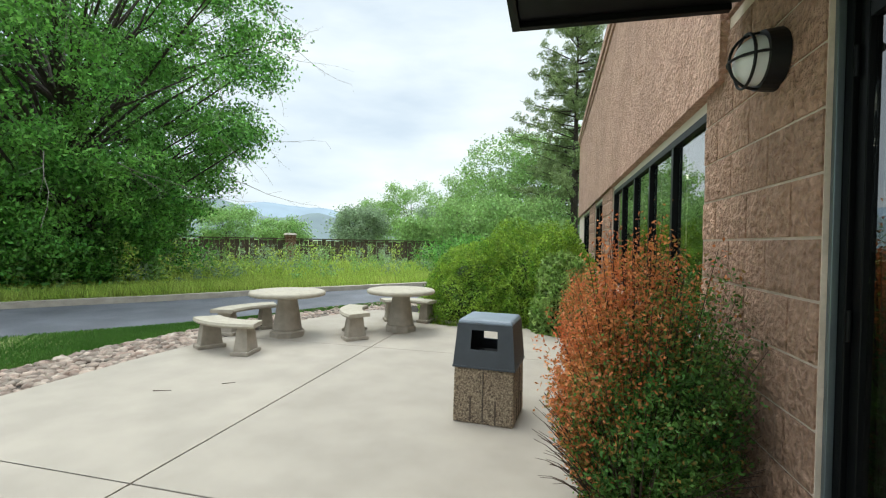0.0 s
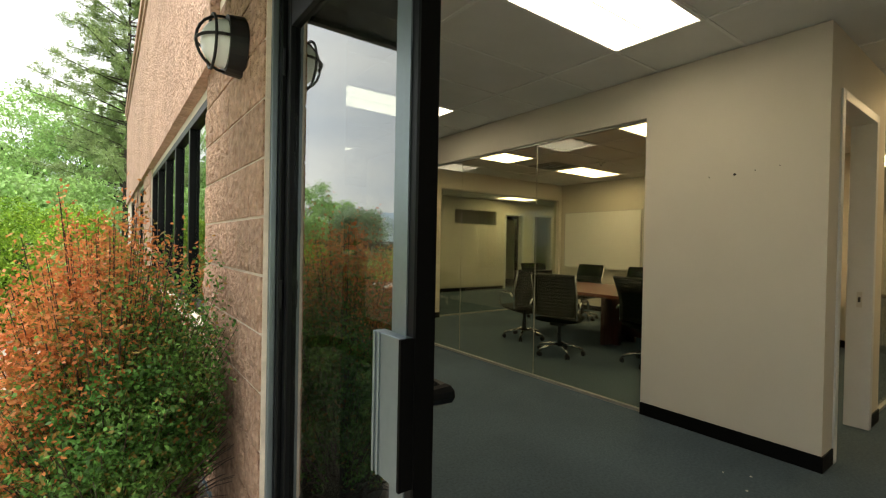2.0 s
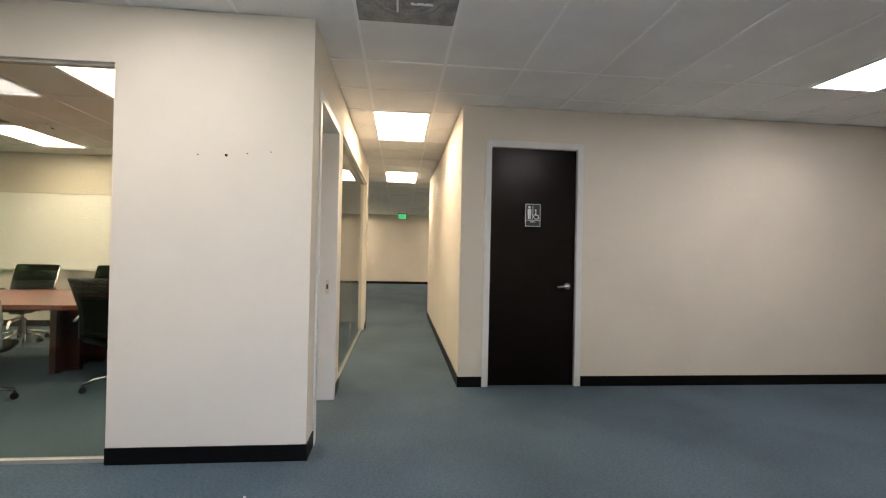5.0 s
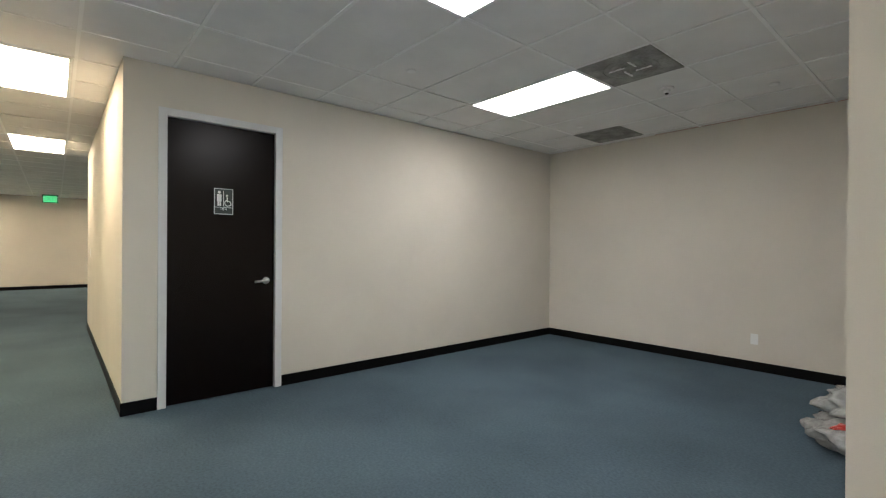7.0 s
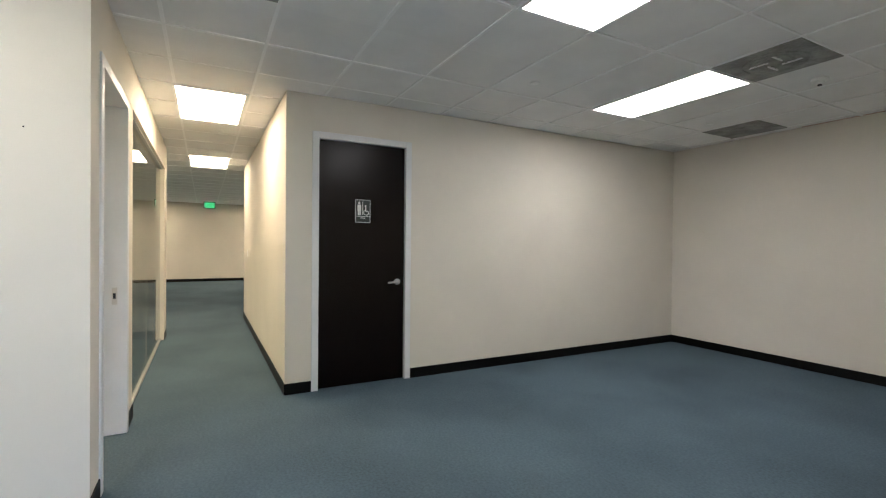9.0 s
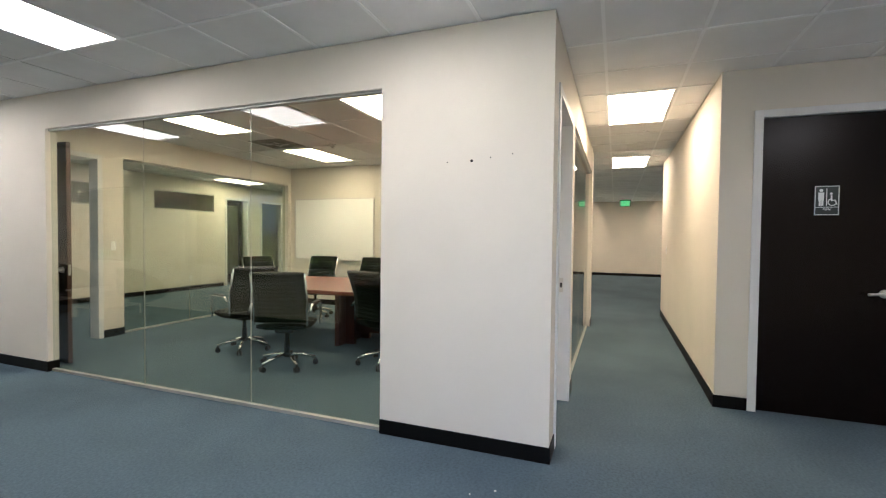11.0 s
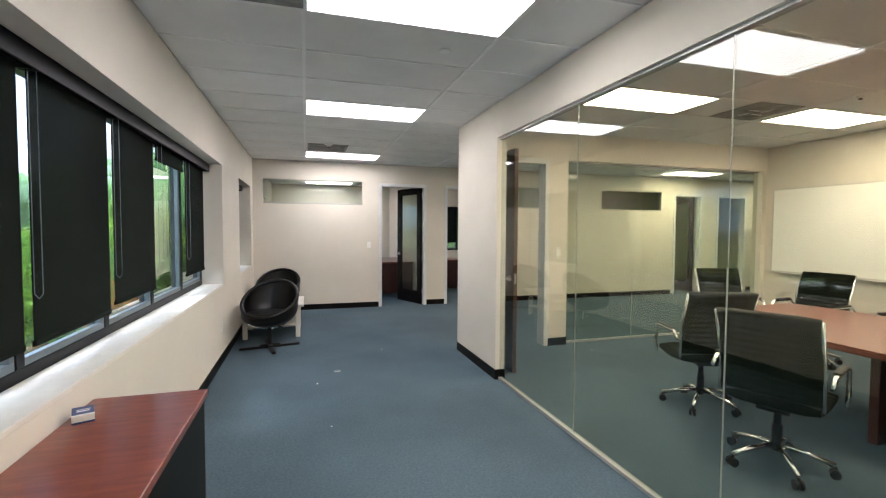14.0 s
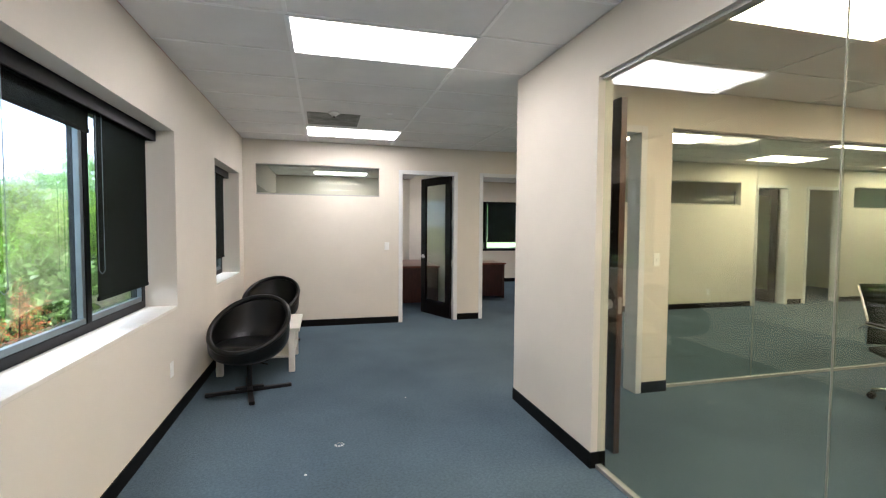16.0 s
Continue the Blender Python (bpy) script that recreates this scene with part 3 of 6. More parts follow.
# ---- doors ----
def door_frame(name, axis, a, b, face, depth, top, label, w=0.05, proud=0.012):
    """A painted steel frame in an opening from a to b; axis 'x' runs along x in a wall whose faces are at face and face + depth."""
    ob = thing(name, label, "door frame", kind="structure")
    rows = [(a - w, a, 0, top + w), (b, b + w, 0, top + w), (a, b, top, top + w)]
    for k, (p, q, z0, z1) in enumerate(rows):
        lo, hi = face - proud, face + depth + proud
        inner = (p - 0.0, q + 0.0)
        if k == 0: inner = (p, q + 0.012)
        if k == 1: inner = (p - 0.012, q)
        if k == 2: z0, inner = z0 - 0.012, (p + 0.012, q - 0.012)
        r = (inner[0], lo, z0, inner[1], hi, z1) if axis == "x" else (lo, inner[0], z0, hi, inner[1], z1)
        part("frame_head" if k == 2 else "frame_jamb", boxes([r], 0.004), M_FRAME, ob)
    return ob


def lever(parent, x, z, y0, sign=1, flip=1):
    """A lever handle: rose, neck and lever, standing out from y0 along sign."""
    bm = bmesh.new()
    rod(bm, (x, y0, z), (x, y0 + sign * 0.014, z), 0.032, 0.030, 20)
    rod(bm, (x, y0, z), (x, y0 + sign * 0.055, z), 0.011, 0.011)
    pipe(bm, [(x, y0 + sign * 0.055, z), (x - flip * 0.05, y0 + sign * 0.06, z), (x - flip * 0.115, y0 + sign * 0.052, z - 0.006)], 0.010)
    part("lever_handle", bm, M_STEEL, parent, "satin steel lever handle", smooth=True)


door_frame("door_frame_1", "y", RD_S, RD_N, 5.40, 0.12, 2.36, "pale grey steel frame round the restroom door")
d = thing("door_1", "closed dark espresso wooden restroom door", "door", (5.425, RD_N - 0.014, 0.006), -90, kind="structure")
part("door_leaf", box(bmesh.new(), 0, 0, 0, RD_N - RD_S - 0.028, 0.042, 2.34, 0.003), M_DARKWOOD, d)
lever(d, RD_N - RD_S - 0.10, 0.985, 0.0, -1, 1)

sg = thing("restroom_sign", "dark green restroom sign with white figures on the door", "sign", (5.4225, -0.812, 1.69), -90)
bm = box(bmesh.new(), 0, -0.004, -0.114, 0.16, 0.0, 0.114, 0.0015)
part("sign_plate", bm, M_SIGN, sg)
bm = bmesh.new()
for r in [(0.004, -0.111, 0.156, -0.106), (0.004, 0.106, 0.156, 0.111), (0.004, -0.106, 0.009, 0.106), (0.151, -0.106, 0.156, 0.106), (0.009, -0.053, 0.151, -0.049)]:
    box(bm, r[0], -0.006, r[1], r[2], -0.0042, r[3])
part("sign_border", bm, M_SIGNWHITE, sg)
bm = bmesh.new()
for r in [(0.026, 0.0, 0.062, 0.062), (0.030, -0.040, 0.043, 0.0), (0.046, -0.040, 0.059, 0.0), (0.076, -0.040, 0.081, 0.092)]:
    box(bm, r[0], -0.006, r[1], r[2], -0.0042, r[3])
rod(bm, (0.044, -0.0042, 0.078), (0.044, -0.006, 0.078), 0.012)
part("sign_figure", bm, M_SIGNWHITE, sg)
bm = bmesh.new()
for k in range(14):
    a0, a1 = math.radians(100 + k * 18), math.radians(100 + (k + 1) * 18)
    rod(bm, (0.114 + 0.026 * math.cos(a0), -0.005, -0.012 + 0.026 * math.sin(a0)), (0.114 + 0.026 * math.cos(a1), -0.005, -0.012 + 0.026 * math.sin(a1)), 0.0035, None, 6)
rod(bm, (0.108, -0.005, 0.04), (0.110, -0.005, -0.004), 0.005); rod(bm, (0.110, -0.005, 0.002), (0.132, -0.005, 0.002), 0.004)
rod(bm, (0.132, -0.005, 0.002), (0.142, -0.005, -0.030), 0.004); rod(bm, (0.107, -0.0042, 0.052), (0.107, -0.006, 0.052), 0.009)
part("sign_wheelchair", bm, M_SIGNWHITE, sg)
txt = bpy.data.curves.new("sign_word", "FONT")
txt.body, txt.size, txt.extrude, txt.align_x = "MEN", 0.024, 0.0006, "CENTER"
txt.materials.append(M_SIGNWHITE)
w = new("sign_word", txt)
w.parent = sg
w.matrix_basis = pose(0.08, -0.0052, -0.075, 90, 0, 0)

door_frame("door_frame_2", "x", 4.17, 5.06, 0.97, 0.13, 2.33, "pale grey steel frame of the conference room hallway doorway")
door_frame("door_frame_3", "x", 4.10, 5.038, 6.90, 0.15, 2.35, "pale grey steel frame of the conference room rear doorway")


def wood_door(name, label, at, turn, glazed=False, width=0.88):
    ob = thing(name, label, "door", at, turn, kind="structure")
    h = 2.325
    if glazed:
        s = 0.13
        for k, r in enumerate([(0, 0, 0, s, 0.044, h), (width - s, 0, 0, width, 0.044, h), (s, 0, 0, width - s, 0.044, 0.25), (s, 0, h - s, width - s, 0.044, h)]):
            part("door_stile" if k < 2 else "door_rail", boxes([r], 0.003), M_DARKWOOD, ob)
        part("door_glass", boxes([(s, 0.018, 0.25, width - s, 0.026, h - s)]), M_GLASS_IN, ob, "clear glass panel")
    else:
        part("door_leaf", boxes([(0, 0, 0, width, 0.044, h)], 0.003), M_DARKWOOD, ob)
    part("door_edge", boxes([(width + 0.0002, 0.001, 0.002, width + 0.003, 0.043, h - 0.002)]), M_EDGEWOOD, ob, "red-brown solid wood edge")
    part("latch_plate", boxes([(width + 0.0032, 0.009, 0.93, width + 0.005, 0.035, 1.04)], 0.0008), M_STEEL, ob, "steel latch plate")
    lever(ob, width - 0.07, 0.985, 0.0, -1, 1)
    lever(ob, width - 0.07, 0.985, 0.044, 1, 1)
    for z in (0.2, 0.85, 1.5, 2.12):
        part("hinge", boxes([(-0.012, -0.006, z, 0.004, 0.012, z + 0.11)]), M_STEEL, ob, "steel hinge")
    return ob


wood_door("door_2", "dark espresso wooden conference door standing wide open", (4.118, 6.895, 0.006), -88, width=0.92)
door_frame("door_frame_4", "x", 3.495, 4.35, 10.45, 0.12, 2.33, "pale cream steel frame of a private office doorway")
door_frame("door_frame_5", "x", 4.82, 5.71, 10.45, 0.12, 2.33, "pale cream steel frame of a private office doorway")
door_frame("door_frame_6", "x", 10.50, 11.25, 10.45, 0.12, 2.33, "pale cream steel frame of a rear office doorway")
door_frame("door_frame_7", "x", 11.80, 12.65, 10.45, 0.12, 2.33, "pale cream steel frame of a rear office doorway")
wood_door("door_3", "dark espresso office door with a clear glass panel, half open", (4.325, 10.50, 0.006), 112, True, 0.83)
wood_door("door_4", "dark espresso office door with a clear glass panel, open", (11.22, 10.60, 0.006), 100, True)


# ---- glazing of the conference room and the clerestories ----
def partition(name, axis, face, cuts, z0, z1, label, channel=True):
    ob = thing(name, label, "glass partition", kind="structure")
    for a, b in zip(cuts, cuts[1:]):
        r = (face, a + 0.002, z0, face + 0.010, b - 0.002, z1) if axis == "y" else (a + 0.002, face, z0, b - 0.002, face + 0.010, z1)
        part("pane", boxes([r]), M_GLASS_IN, ob)
    a, b = cuts[0], cuts[-1]
    for lo, hi, nm, w in [(z0 - 0.012, z0 + 0.012, "floor_channel", 0.014), (z1 - 0.012, z1 + 0.012, "head_channel", 0.02)]:
        r = (face - w, a, lo, face + 0.010 + w, b, hi) if axis == "y" else (a, face - w, lo, b, face + 0.010 + w, hi)
        if channel:
            part(nm, boxes([r]), M_SEAL, ob)
    for c in cuts[1:-1]:
        r = (face + 0.002, c - 0.002, z0, face + 0.008, c + 0.002, z1) if axis == "y" else (c - 0.002, face + 0.002, z0, c + 0.002, face + 0.008, z1)
        part("glass_seam", boxes([r]), M_SEAL, ob, "milky silicone seam")
    return ob


partition("glass_front", "y", 3.955, [2.136, 3.335, 4.555, 5.866], 0.012, 2.395, "frameless clear glass front of the conference room")
partition("glass_hall", "x", 1.02, [5.38, 6.97, 8.56], 0.012, 2.395, "frameless clear glass wall along the hallway")
partition("glass_rear", "x", 6.98, [5.36, 6.45, 7.58, 8.70], 0.012, 2.395, "frameless clear glass rear wall of the conference room")
k = 1
for a, b, kind_ in NB:
    if kind_ == "c":
        partition("clerestory_%d" % k, "x", 10.505, [a, b], 1.967, 2.398, "high clear glass clerestory pane in the office wall")
        k += 1


# ---- windows ----
def window(name, axis, face, cuts, label, shades=(), inside=1):
    """Dark metal frame with a pane per bay; axis y: in the wall along y, panes at x = face."""
    ob = thing(name, label, "window", kind="structure")

    def put(nm, a0, a1, z0, z1, d0, d1, m, lab="", bev=0.003):
        r = (face + d0, a0, z0, face + d1, a1, z1) if axis == "y" else (a0, face + d0, z0, a1, face + d1, z1)
        return part(nm, boxes([r], bev), m, ob, lab)

    put("window_frame", cuts[0], cuts[-1], SILL, SILL + 0.055, -0.03, 0.05, M_BRONZE)
    put("window_frame", cuts[0], cuts[-1], HEAD - 0.055, HEAD, -0.03, 0.05, M_BRONZE)
    for k_, c in enumerate(cuts):
        o = 0.03 if k_ == 0 else (-0.03 if k_ == len(cuts) - 1 else 0)
        put("mullion", c + o - 0.03, c + o + 0.03, SILL + 0.055, HEAD - 0.055, -0.03, 0.05, M_BRONZE)
    for k_, (a, b) in enumerate(zip(cuts, cuts[1:])):
        put("pane", a + 0.03, b - 0.03, SILL + 0.055, HEAD - 0.055, 0.004, 0.012, M_GLASS_OUT, bev=0)
        put("inner_sash", a + 0.03, b - 0.03, SILL + 0.055, SILL + 0.09, 0.014, 0.045, M_GREYALU, "pale aluminium inner sash")
        put("inner_sash", b - 0.065, b - 0.03, SILL + 0.09, HEAD - 0.06, 0.014, 0.045, M_GREYALU, "pale aluminium inner sash")
    return ob


def head_fascia(y0, y1):
    structure("trim", boxes([(1.062, y0 + 0.003, HEAD - 0.085, 1.074, y1 - 0.003, HEAD - 0.002), (0.98, y0 + 0.003, HEAD - 0.012, 1.061, y1 - 0.003, HEAD - 0.002)], 0.002), M_BRONZE,
              "dark bronze shade pocket along the window head", "trim")


W1 = [W1S, 3.99, 4.84, 5.67, 6.53, W1N]
window("window_1", "y", 0.928, W1, "long dark-framed ribbon window of five bays")
window("window_2", "y", 0.928, [W2S, 9.44, W2N], "narrow dark-framed window of two bays")
window("window_3", "y", 0.928, [11.6, 12.6, 13.6], "dark-framed private office window")
for i, (a, b) in enumerate(OW):
    window("window_%d" % (i + 4), "x", 15.28, [a, (a + b) / 2, b], "dark-framed office window facing the trees")
structure("window_sill", boxes([(0.979, W1S, SILL - 0.02, XI + 0.002, W1N, SILL + 0.004)], 0.004), M_WHITEPAINT, "deep white painted sill under the ribbon window", "sill")
structure("window_sill", boxes([(0.979, W2S, SILL - 0.02, XI + 0.002, W2N, SILL + 0.004)], 0.004), M_WHITEPAINT, "deep white painted sill under the narrow window", "sill")


def roller_shade(a, b, low, x=1.030, axis="y", label="lowered black roller shade in the window", flip=1):
    ob = thing("roller_shade", label, "roller shade", group="roller shades")

    def at(u, d, z):
        return (x + d * flip, u, z) if axis == "y" else (u, x + d * flip, z)

    bm = rod(bmesh.new(), at(a + 0.02, 0, HEAD - 0.05), at(b - 0.02, 0, HEAD - 0.05), 0.028, None, 16)
    part("roller", bm, M_SHADE, ob, smooth=False)
    p, q = at(a + 0.035, -0.022, low), at(b - 0.035, -0.019, HEAD - 0.05)
    part("fabric", boxes([(*p, *q)]), M_SHADE, ob)
    p, q = at(a + 0.035, -0.030, low - 0.025), at(b - 0.035, -0.014, low)
    part("hem_bar", boxes([(*p, *q)], 0.003), M_SHADE, ob)
    bm = pipe(bmesh.new(), [at(a + 0.018, 0.024, HEAD - 0.06), at(a + 0.018, 0.024, 1.22), at(a + 0.018, 0.010, 1.20), at(a + 0.018, -0.006, 1.22), at(a + 0.018, -0.006, HEAD - 0.06)], 0.0018, 6)
    part("bead_chain", bm, M_GREYALU, ob, "pale bead chain")
    for u in (a + 0.012, b - 0.012):
        part("bracket", boxes([(*at(u - 0.005, -0.03, HEAD - 0.085), *at(u + 0.005, 0.03, HEAD - 0.001))]), M_BRONZE, ob)


head_fascia(W1S, W1N)
head_fascia(W2S, W2N)
for (a, b), low in zip(zip(W1, W1[1:]), (1.02, 1.02, 1.06, 2.04, 1.06)):
    roller_shade(a, b, low, label="raised black roller shade in the window" if low > 2 else "lowered black roller shade in the window")
roller_shade(W2S, 9.44, 1.10)
roller_shade(9.44, W2N, 1.10)
for a, b in OW:
    for p, q in ((a, (a + b) / 2), ((a + b) / 2, b)):
        roller_shade(p, q, 1.12, 15.19, "x", flip=-1)


# ---- entrance ----
ent = thing("entrance_frame", "dark bronze aluminium frame of the entrance", "door frame", kind="structure")
for nm, r in [("frame_jamb", (0.922, 1.850, -0.02, 1.02, 1.905, 2.30)), ("frame_jamb", (0.885, DOOR_S, -0.02, 1.02, DOOR_S + 0.05, 2.30)),
              ("frame_head", (0.885, DOOR_S + 0.05, 2.235, 1.02, 1.845, 2.30)), ("threshold", (0.88, DOOR_S + 0.05, -0.02, 1.06, 1.845, 0.006))]:
    part(nm, boxes([r], 0.004), M_BRONZE if nm != "threshold" else M_GREYALU, ent)
part("jamb_cover", boxes([(0.898, 1.884, -0.02, 0.9219, 1.905, 2.30)], 0.003), M_GREYALU, ent, "grey aluminium cover strip")
LX = 0.938
dl = thing("door_5", "closed glazed entrance door leaf in dark aluminium", "door", (0, 0, 0), kind="structure")
for nm, r in [("door_stile", (LX, 1.80, 0.01, LX + 0.045, 1.844, 2.23)), ("door_stile", (LX, 0.957, 0.01, LX + 0.045, 1.045, 2.23)),
              ("door_rail", (LX, 1.045, 0.01, LX + 0.045, 1.80, 0.20)), ("door_rail", (LX, 1.045, 2.12, LX + 0.045, 1.80, 2.23))]:
    part(nm, boxes([r], 0.003), M_BRONZE, dl)
part("door_glass", boxes([(LX + 0.018, 1.045, 0.20, LX + 0.024, 1.80, 2.12)]), M_GLASS_DOOR, dl)
part("stile_facing", boxes([(LX - 0.004, 0.984, 0.012, LX - 0.0002, 1.043, 2.228)]), M_GREYALU, dl, "worn grey stile facing")
part("lock_stile", boxes([(LX - 0.002, 0.947, 0.012, LX + 0.047, 0.956, 2.228)]), M_STRIP, dl, "black weather strip")
bm = bmesh.new()
for r in [(0.908, 0.962, 0.825, 0.940, 1.085, 1.145), (0.903, 1.068, 0.825, 0.9079, 1.074, 1.145), (0.903, 1.048, 0.825, 0.9079, 1.054, 1.145)]:
    box(bm, *r, bevel=0.002)
part("pull_plate", bm, M_GREYALU, dl, "grey aluminium box pull")
part("pull_edge", boxes([(0.903, 0.952, 0.825, 0.9375, 0.9615, 1.145)], 0.001), M_STRIP, dl, "black edge of the box pull")
bm = bmesh.new()
pipe(bm, [(0.993, 1.02, 0.985), (1.075, 1.02, 0.985), (1.082, 1.06, 0.985), (1.082, 1.70, 0.985), (1.075, 1.74, 0.985), (0.993, 1.74, 0.985)], 0.019)
part("push_bar", bm, M_BRONZE, dl, "dark push bar")
for z in (0.25, 1.1, 1.95):
    part("hinge", rod(bmesh.new(), (LX - 0.008, 1.842, z), (LX - 0.008, 1.842, z + 0.10), 0.008), M_BRONZE, dl)

cn = thing("entrance_canopy", "dark bronze metal canopy over the entrance", "canopy", (0, 0, 2.6), kind="structure")
part("soffit", boxes([(-0.20, -1.0, 0.0, 0.868, 2.63, 0.03)], 0.003), M_BRONZE, cn)
part("fascia", boxes([(-0.245, -1.05, -0.03, -0.20, 2.675, 0.22)], 0.004), M_BRONZE, cn)
part("fascia", boxes([(-0.20, 2.63, -0.03, 0.832, 2.675, 0.22)], 0.004), M_BRONZE, cn)
part("fascia", boxes([(-0.20, -1.05, -0.03, 0.868, -1.005, 0.22)], 0.004), M_BRONZE, cn)
part("canopy_top", boxes([(-0.20, -1.0, 0.18, 0.868, 2.63, 0.21)]), M_BRONZE, cn)


# ---- ceiling fixtures ----
def troffer(lens):
    ob = thing("ceiling_light", "recessed white fluorescent troffer with a bright diffuser", "ceiling light", (GRID_X, GRID_Y, H), group="ceiling lights")
    L, W = 1.22, 0.61
    for r in [(0, 0, -0.006, L, 0.022, 0.005), (0, W - 0.022, -0.006, L, W, 0.005), (0, 0.022, -0.006, 0.022, W - 0.022, 0.005), (L - 0.022, 0.022, -0.006, L, W - 0.022, 0.005)]:
        part("frame", boxes([r]), M_GRID, ob)
    part("diffuser", boxes([(0.022, 0.022, -0.001, L - 0.022, W / 2 - 0.004, 0.004)]), lens, ob, "glowing prismatic lens")
    part("diffuser", boxes([(0.022, W / 2 + 0.004, -0.001, L - 0.022, W - 0.022, 0.004)]), lens, ob, "glowing prismatic lens")
    part("lens_rib", boxes([(0.022, W / 2 - 0.004, -0.003, L - 0.022, W / 2 + 0.004, 0.004)]), M_GRID, ob)
    return ob


first = troffer(M_GLOW)
first.matrix_basis = pose(TROFFERS[0][0], TROFFERS[0][1], H)
# the last two are added fill for the unlit private offices, not known fixtures
for x, y in TROFFERS[1:] + [(5.3, 13.0), (2.1, 14.05)]:
    copy_thing(first, pose(x, y, H))
warm = troffer(M_GLOW_WARM)
warm.matrix_basis = pose(CONF[0][0], CONF[0][1], H)
for x, y in CONF[1:] + HALL + NORTH:
    copy_thing(warm, pose(x, y, H))


# ---- ceiling and wall fittings ----
def diffuser_vent(x, y):
    ob = thing("ceiling_vent", "dusty grey square air diffuser in the ceiling", "ceiling vent", (x, y, H), group="ceiling vents")
    part("face_plate", boxes([(0.01, 0.01, -0.004, 0.60, 0.60, 0.004)], 0.002), M_VENT, ob)
    bm = bmesh.new()
    for k in range(4):
        lathe_r = 0.07 + 0.045 * k
        for q in range(24):
            a0, a1 = 2 * math.pi * q / 24, 2 * math.pi * (q + 1) / 24
            rod(bm, (0.305 + lathe_r * math.cos(a0), 0.305 + lathe_r * math.sin(a0), -0.006), (0.305 + lathe_r * math.cos(a1), 0.305 + lathe_r * math.sin(a1), -0.006), 0.005, None, 5)
    part("louvre_ring", bm, M_VENT, ob)
    for k in range(4):
        t_ = pose(0.305, 0.305, 0, 0, 0, 90 * k)
        part("deflector", box(bmesh.new(), 0.02, 0.05, -0.014, 0.15, 0.062, -0.005, turn=t_), M_GRID, ob)


for x, y in [(3.28, 0.10), (2.67, -3.56), (1.52, 3.86), (6.3, 5.06)]:
    diffuser_vent(x, y)

ob = thing("return_grille", "dark grey return air grille in the ceiling", "ceiling vent", (3.89, -5.39, H))
part("frame", boxes([(0, 0, -0.004, 0.61, 0.03, 0.004), (0, 0.58, -0.004, 0.61, 0.61, 0.004), (0, 0.03, -0.004, 0.03, 0.58, 0.004), (0.58, 0.03, -0.004, 0.61, 0.58, 0.004)]), M_VENT, ob)
for k in range(22):
    part("slat", box(bmesh.new(), 0.03, 0.035 + k * 0.025, -0.003, 0.58, 0.047 + k * 0.025, 0.003), M_VENT, ob)
ob = thing("return_grille", "dark grey return air grille in the ceiling", "ceiling vent", (2.14, 8.66, H))
part("frame", boxes([(0, 0, -0.004, 0.58, 0.03, 0.004), (0, 0.55, -0.004, 0.58, 0.58, 0.004), (0, 0.03, -0.004, 0.03, 0.55, 0.004), (0.55, 0.03, -0.004, 0.58, 0.55, 0.004)]), M_VENT, ob)
for k in range(21):
    part("slat", box(bmesh.new(), 0.03, 0.035 + k * 0.025, -0.003, 0.55, 0.047 + k * 0.025, 0.003), M_VENT, ob)

for x, y in [(2.98, -3.93), (2.43, 8.60), (6.9, 4.6)]:
    ob = thing("smoke_detector", "white round smoke detector on the ceiling", "smoke detector", (x, y, H), group="smoke detectors")
    part("base", lathe(bmesh.new(), [(0.06, 0.0), (0.062, -0.012), (0.055, -0.02)], 24), M_WHITEPLASTIC, ob, smooth=False)
    part("chamber", lathe(bmesh.new(), [(0.030, -0.020), (0.030, -0.036), (0.022, -0.044)], 20), M_WHITEPLASTIC, ob)
    part("sensor", boxes([(-0.012, -0.012, -0.056, 0.012, 0.012, -0.044)], 0.003), M_PLASTIC, ob)
for x, y in [(2.32, -4.505), (4.176, -1.983), (4.22, -4.485), (3.04, 4.80), (3.03, 8.47), (7.4, 0.3), (4.6, 5.9)]:
    ob = single("sprinkler_cover", lathe(bmesh.new(), [(0.042, 0.0), (0.042, -0.004), (0.034, -0.009)], 24), M_GRID, "white flat sprinkler cover plate on the ceiling", "sprinkler", (x, y, H), group="sprinkler covers")

ex = thing("exit_sign", "green lit exit sign hanging from the hallway ceiling", "exit sign", (18.0, 0.33, 2.50))
part("housing", boxes([(0, -0.17, 0.0, 0.05, 0.17, 0.22)], 0.006), M_SIGN, ex)
part("hanger", rod(bmesh.new(), (0.025, 0, 0.22), (0.025, 0, H - 2.50), 0.012), M_WHITEPLASTIC, ex)
part("face", boxes([(-0.003, -0.15, 0.012, -0.0005, 0.15, 0.19)]), M_EXIT, ex, "glowing green face")
txt = bpy.data.curves.new("exit_word", "FONT")
txt.body, txt.size, txt.extrude, txt.align_x = "EXIT", 0.17, 0.001, "CENTER"
txt.materials.append(M_SIGNWHITE)
w = new("exit_word", txt)
w.parent = ex
w.matrix_basis = pose(-0.0045, 0.0, 0.05, 90, 0, -90)


